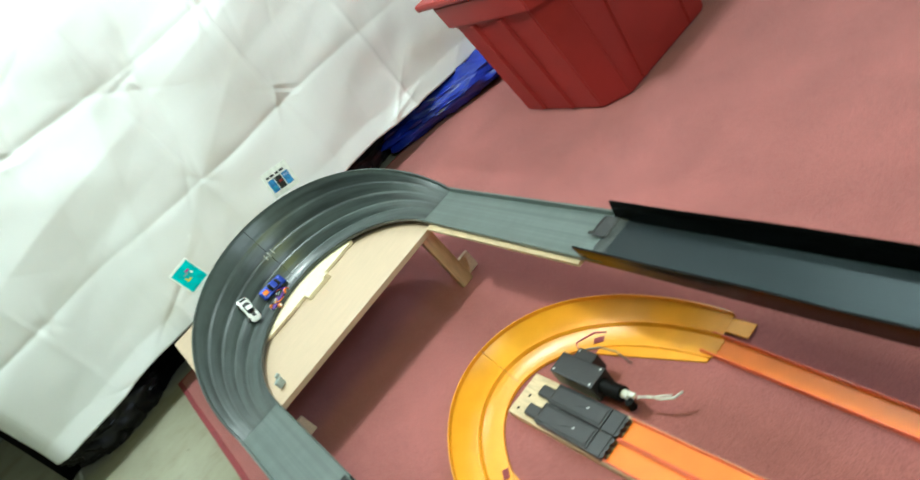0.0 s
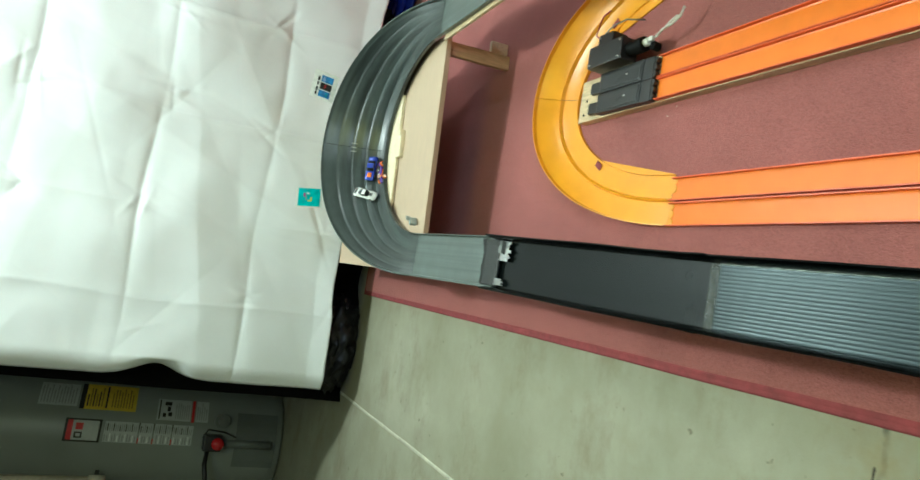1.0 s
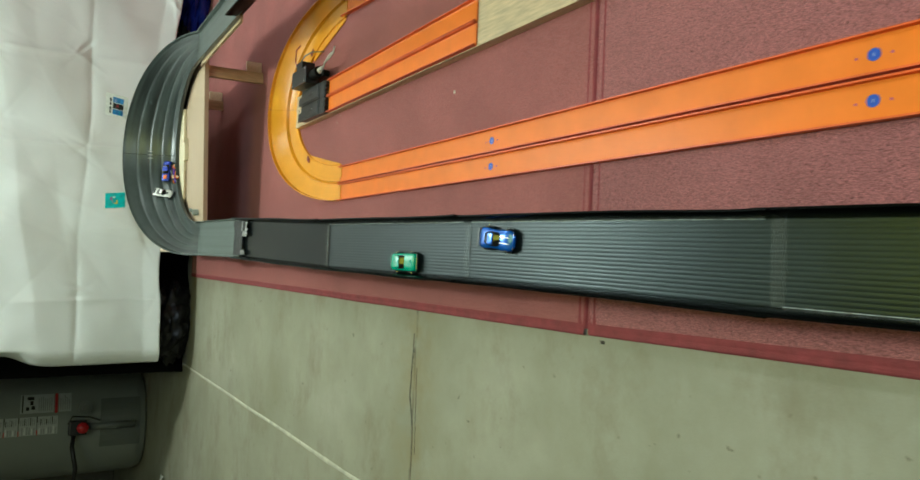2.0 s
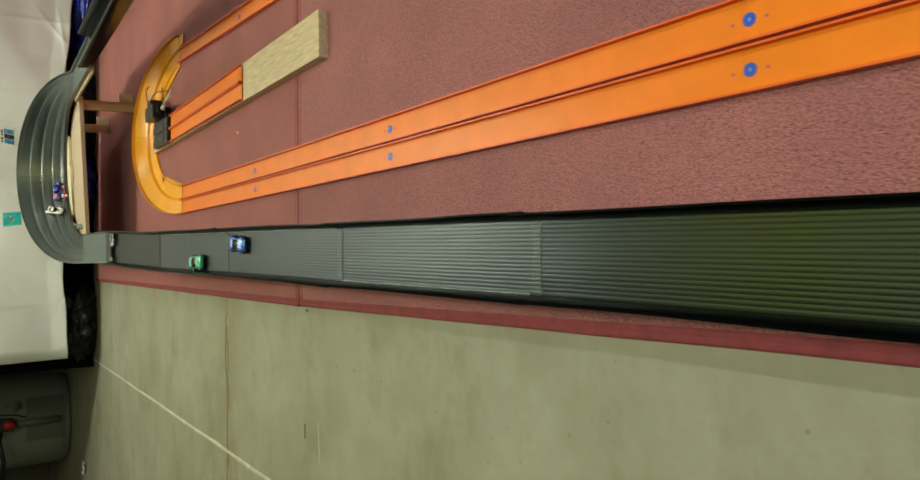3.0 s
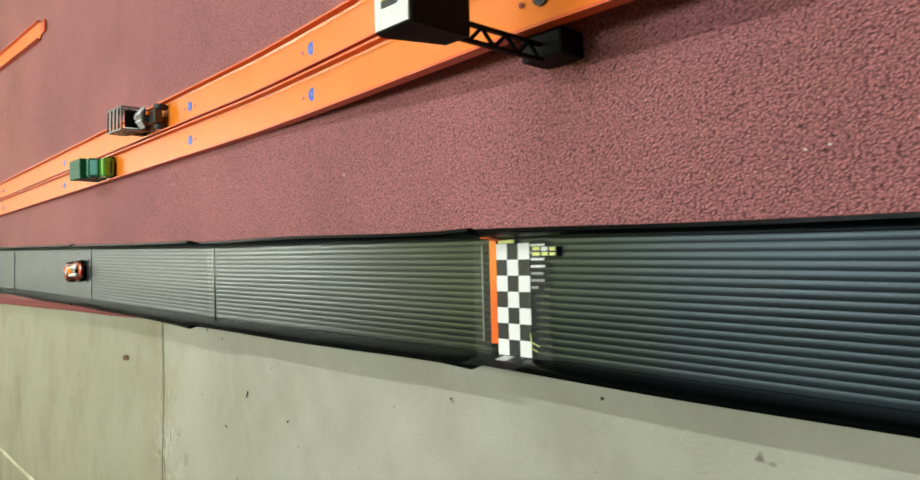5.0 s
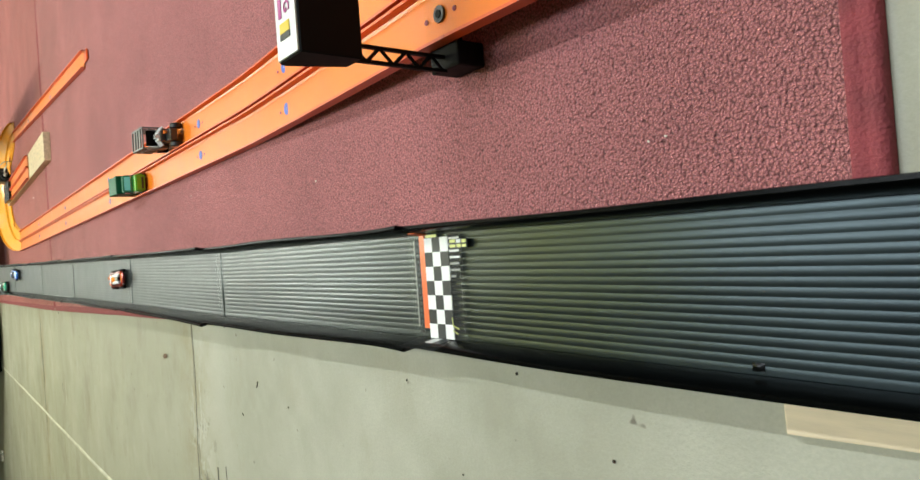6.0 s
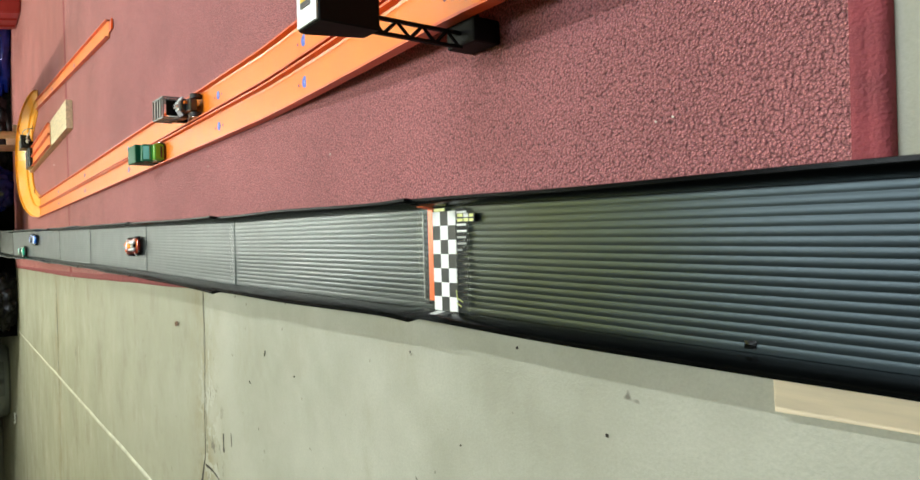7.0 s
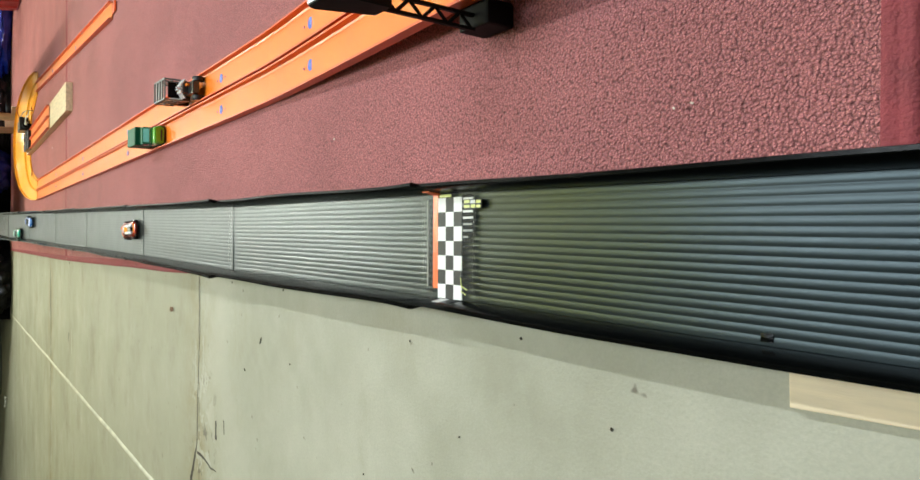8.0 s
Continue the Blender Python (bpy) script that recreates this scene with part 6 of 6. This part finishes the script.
def cage_truck(m):
    root = thing("toy_cage_truck", m, "charcoal toy off-road truck with grey roll cage and chrome engine", "toy truck")
    b = bmesh.new()
    box(b, (0, 0.030, 0.0165), (0.0300, 0.062, 0.0150), 0.0015)
    part("body", b, CHARCOAL, root)
    b = bmesh.new()
    box(b, (0, -0.024, 0.0140), (0.0180, 0.048, 0.0100), 0.0015)
    part("bonnet", b, CHARCOAL, root)
    cage = bmesh.new()
    x0, z0, z1 = 0.0152, 0.0180, 0.0455
    for s in (-1, 1):
        for y in (0.001, 0.021, 0.041, 0.061):
            box(cage, (s * x0, y, (z0 + z1) / 2), (0.0022, 0.0022, z1 - z0), 0)
        box(cage, (s * x0, 0.031, z1), (0.0024, 0.062, 0.0024), 0)
        box(cage, (s * x0, 0.031, (z0 + z1) / 2 + 0.002), (0.0020, 0.062, 0.0020), 0)
    part("roll_cage", cage, GUNMETAL, root)
    for k, y in enumerate((0.0000, 0.0155, 0.0310, 0.0465, 0.0620)):
        b = bmesh.new()
        box(b, (0, y, z1 + 0.0004), (0.0305, 0.0062 if 0 < k < 4 else 0.0026, 0.0022), 0.0006)
        part("roof_bar", b, GUNMETAL, root)
    b = bmesh.new()
    box(b, (0, 0.006, 0.030), (0.0230, 0.0020, 0.0200), 0.0004)
    part("cab_wall", b, BLACK_MATT, root)
    b = bmesh.new()
    box(b, (0, -0.014, 0.0225), (0.0150, 0.0240, 0.0090), 0.0015)
    part("engine_block", b, CHARCOAL, root)
    b = bmesh.new()
    for s in (-1, 1):
        box(b, (s * 0.0052, -0.014, 0.0282), (0.0038, 0.0200, 0.0030), 0.0008)
        for i in range(4):
            rod(b, (s * 0.006, -0.021 + i * 0.005, 0.0275), (s * 0.0138, -0.021 + i * 0.005, 0.0225), 0.0015, 8)
    rod(b, (0, -0.0175, 0.027), (0, -0.0175, 0.0325), 0.0032, 12)
    rod(b, (0, -0.0095, 0.027), (0, -0.0095, 0.0325), 0.0032, 12)
    part("engine", b, ENGINE, root, "chrome engine")
    for y in (-0.0175, -0.0095):
        b = bmesh.new()
        rod(b, (0, y, 0.0325), (0, y, 0.0328), 0.0018, 10)
        part("intake", b, BLACK_MATT, root)
    b = bmesh.new()
    box(b, (0.0045, -0.031, 0.0215), (0.0050, 0.0060, 0.0050), 0.001)
    part("front_panel", b, PAINT_ORANGE, root)
    for y, r in ((-0.038, 0.0085), (0.040, 0.0085)):
        for s in (-1, 1):
            wheel(root, s * 0.0135, y, r, 0.0070)


cage_truck(pose(LANE_A, 0.112, 0.0102, 0, 0, -2))

# ---------------------------------------------------------------- small litter
for k, (x, y, z, s) in enumerate(((0.501, 1.963, 0.0068, 0.0035), (0.241, -0.747, 0.0068, 0.0010), (0.242, -0.758, 0.0068, 0.0011), (0.30, 0.06, 0.0068, 0.0014), (0.27, -0.35, 0.0068, 0.0014), (0.53, 2.52, 0.0068, 0.002), (0.545, 2.50, 0.0068, 0.0016), (0.28, 0.30, 0.0068, 0.0012), (0.34, -0.78, 0.0068, 0.0016))):
    root = thing("crumb", pose(x, y, z, 0, 0, 40 * k), "tiny pale crumb of paper on the red carpet", "crumb", "crumbs on the carpet")
    bm = bmesh.new()
    box(bm, (0, 0, s * 0.35), (s * 1.6, s, s * 0.6), s * 0.12, seg=1)
    for v in bm.verts:
        v.co += Vector((noise.noise(v.co * 900), noise.noise(v.co * 800 + Vector((3, 1, k))), 0)) * s * 0.2
    part("flake", bm, CRUMB, root)
root = thing("dry_leaf", pose(0.0465, 0.290, 0.0008, 0, 0, 8), "small brown dry leaf scrap on the concrete", "leaf scrap")
bm = bmesh.new()
rows = [[Vector((0.009 * (i / 8 - 0.5) * (1 - 0.6 * abs(j / 6 - 0.5)), 0.024 * (j / 6 - 0.5), 0.001 + 0.0012 * noise.noise((i, j, 2)))) for i in range(9)] for j in range(7)]
loft(bm, rows)
ob = part("scrap", bm, STAIN_BROWN, root, smooth=True)


def floor_mark(name, pts, mat, label, category, seed):
    """A ragged ribbon on the slab through (x, y, width) points: a crack, a scrape or a mark."""
    bm = bmesh.new()
    rows = []
    for (xa, ya, wa), (xb, yb, wb) in zip(pts, pts[1:]):
        steps = max(4, int(math.hypot(xb - xa, yb - ya) / 0.004))
        d = Vector((xb - xa, yb - ya, 0)).normalized()
        side = Vector((-d.y, d.x, 0))
        for k in range(steps):
            t = k / steps
            p = Vector((lerp(xa, xb, t), lerp(ya, yb, t), 0.0006)) + side * 0.0016 * noise.noise((xa * 9, t * steps * 0.35, seed))
            w = lerp(wa, wb, t) * (0.55 + 0.9 * abs(noise.noise((t * steps * 0.6, seed, 4))))
            rows.append([p - side * w / 2 - Vector((0, 0, 0.0005)), p, p + side * w / 2 - Vector((0, 0, 0.0005))])
    loft(bm, rows)
    tagged(part(name, bm, mat), label, category, kind="structure")


floor_mark("crack", ((0.110, 0.127, 0.0012), (0.030, 0.126, 0.0012), (-0.082, 0.138, 0.0032), (-0.150, 0.140, 0.0050), (-0.183, 0.156, 0.0120), (-0.225, 0.177, 0.0150), (-0.262, 0.181, 0.0080)), DIRT, "dark crumbling crack across the concrete slab", "crack", 3)
floor_mark("crack", ((-0.165, 0.139, 0.0080), (-0.166, 0.100, 0.0060), (-0.172, 0.072, 0.0045), (-0.170, 0.040, 0.0020)), DIRT, "short dark branch of a crack in the concrete", "crack", 8)
floor_mark("crack", ((0.045, 2.084, 0.0040), (-0.081, 2.090, 0.0070), (-0.140, 2.074, 0.0040), (-0.259, 2.073, 0.0025), (-0.350, 2.065, 0.0050)), DIRT, "dirty hairline crack across the concrete slab", "crack", 5)
floor_mark("crack", ((-0.020, 2.068, 0.0030), (-0.190, 2.062, 0.0030)), DIRT, "dirty hairline crack across the concrete slab", "crack", 12)
floor_mark("scrape", ((-0.139, 1.584, 0.0080), (-0.172, 1.584, 0.0070)), DIRT, "short dark scrape mark on the concrete", "scrape", 6)
floor_mark("scrape", ((-0.125, 1.523, 0.0030), (-0.205, 1.516, 0.0045)), CAULK, "pale streak of filler on the concrete", "scrape", 7)
floor_mark("scrape", ((0.020, 0.108, 0.0030), (-0.060, 0.110, 0.0060)), CAULK, "pale chipped streak beside the crack", "scrape", 9)
floor_mark("scrape", ((0.000, 0.146, 0.0020), (-0.075, 0.150, 0.0040)), CAULK, "pale chipped streak beside the crack", "scrape", 10)
floor_mark("scrape", ((-0.096, 0.046, 0.0100), (-0.128, 0.046, 0.0080)), DIRT, "dark flaked patch beside the crack", "scrape", 11)
floor_mark("scrape", ((-0.088, 0.010, 0.0040), (-0.112, 0.008, 0.0040)), DIRT, "dark flaked patch beside the crack", "scrape", 13)
root = thing("paper_rag", pose(-0.93, 4.50, 0.0), "crumpled white rag on the concrete by the heater", "rag")
bm = bmesh.new()
rows = [[Vector((0.07 * (i / 14 - 0.5), 0.05 * (j / 10 - 0.5), 0.012 + 0.012 * noise.noise((i * 0.4, j * 0.4, 5)))) for i in range(15)] for j in range(11)]
loft(bm, rows)
ob = part("cloth", bm, LABEL_WHITE, root, smooth=True)
for k, (x, y, sx, sy, turn) in enumerate(((0.043, -0.134, 0.0011, 0.0085, 62), (-0.002, -0.076, 0.0010, 0.0050, -35), (0.111, -0.206, 0.0022, 0.0026, 10), (0.027, -0.226, 0.0018, 0.0022, 40), (0.110, -0.026, 0.0020, 0.0026, 5), (0.123, 0.627, 0.0035, 0.0060, 20), (0.087, 1.569, 0.0045, 0.0080, 0), (0.104, -0.62, 0.0020, 0.0016, 30), (0.060, -0.70, 0.0014, 0.0020, 70), (0.020, -0.55, 0.0013, 0.0017, 15), (0.085, -0.48, 0.0015, 0.0018, 50), (-0.05, -0.40, 0.0015, 0.0020, 80))):
    root = thing("dirt_speck", pose(x, y, 0.0002, 0, 0, turn), "small dark fleck of dirt lying on the concrete", "dirt", "dirt flecks on the concrete")
    bm = bmesh.new()
    box(bm, (0, 0, 0.0005), (sx, sy, 0.0009), 0.0002, seg=1)
    for v in bm.verts:
        v.co += Vector((noise.noise(v.co * 700 + Vector((k, 0, 0))), noise.noise(v.co * 500 + Vector((3, 1, k))), 0)) * 0.0006
    part("fleck", bm, DIRT, root)
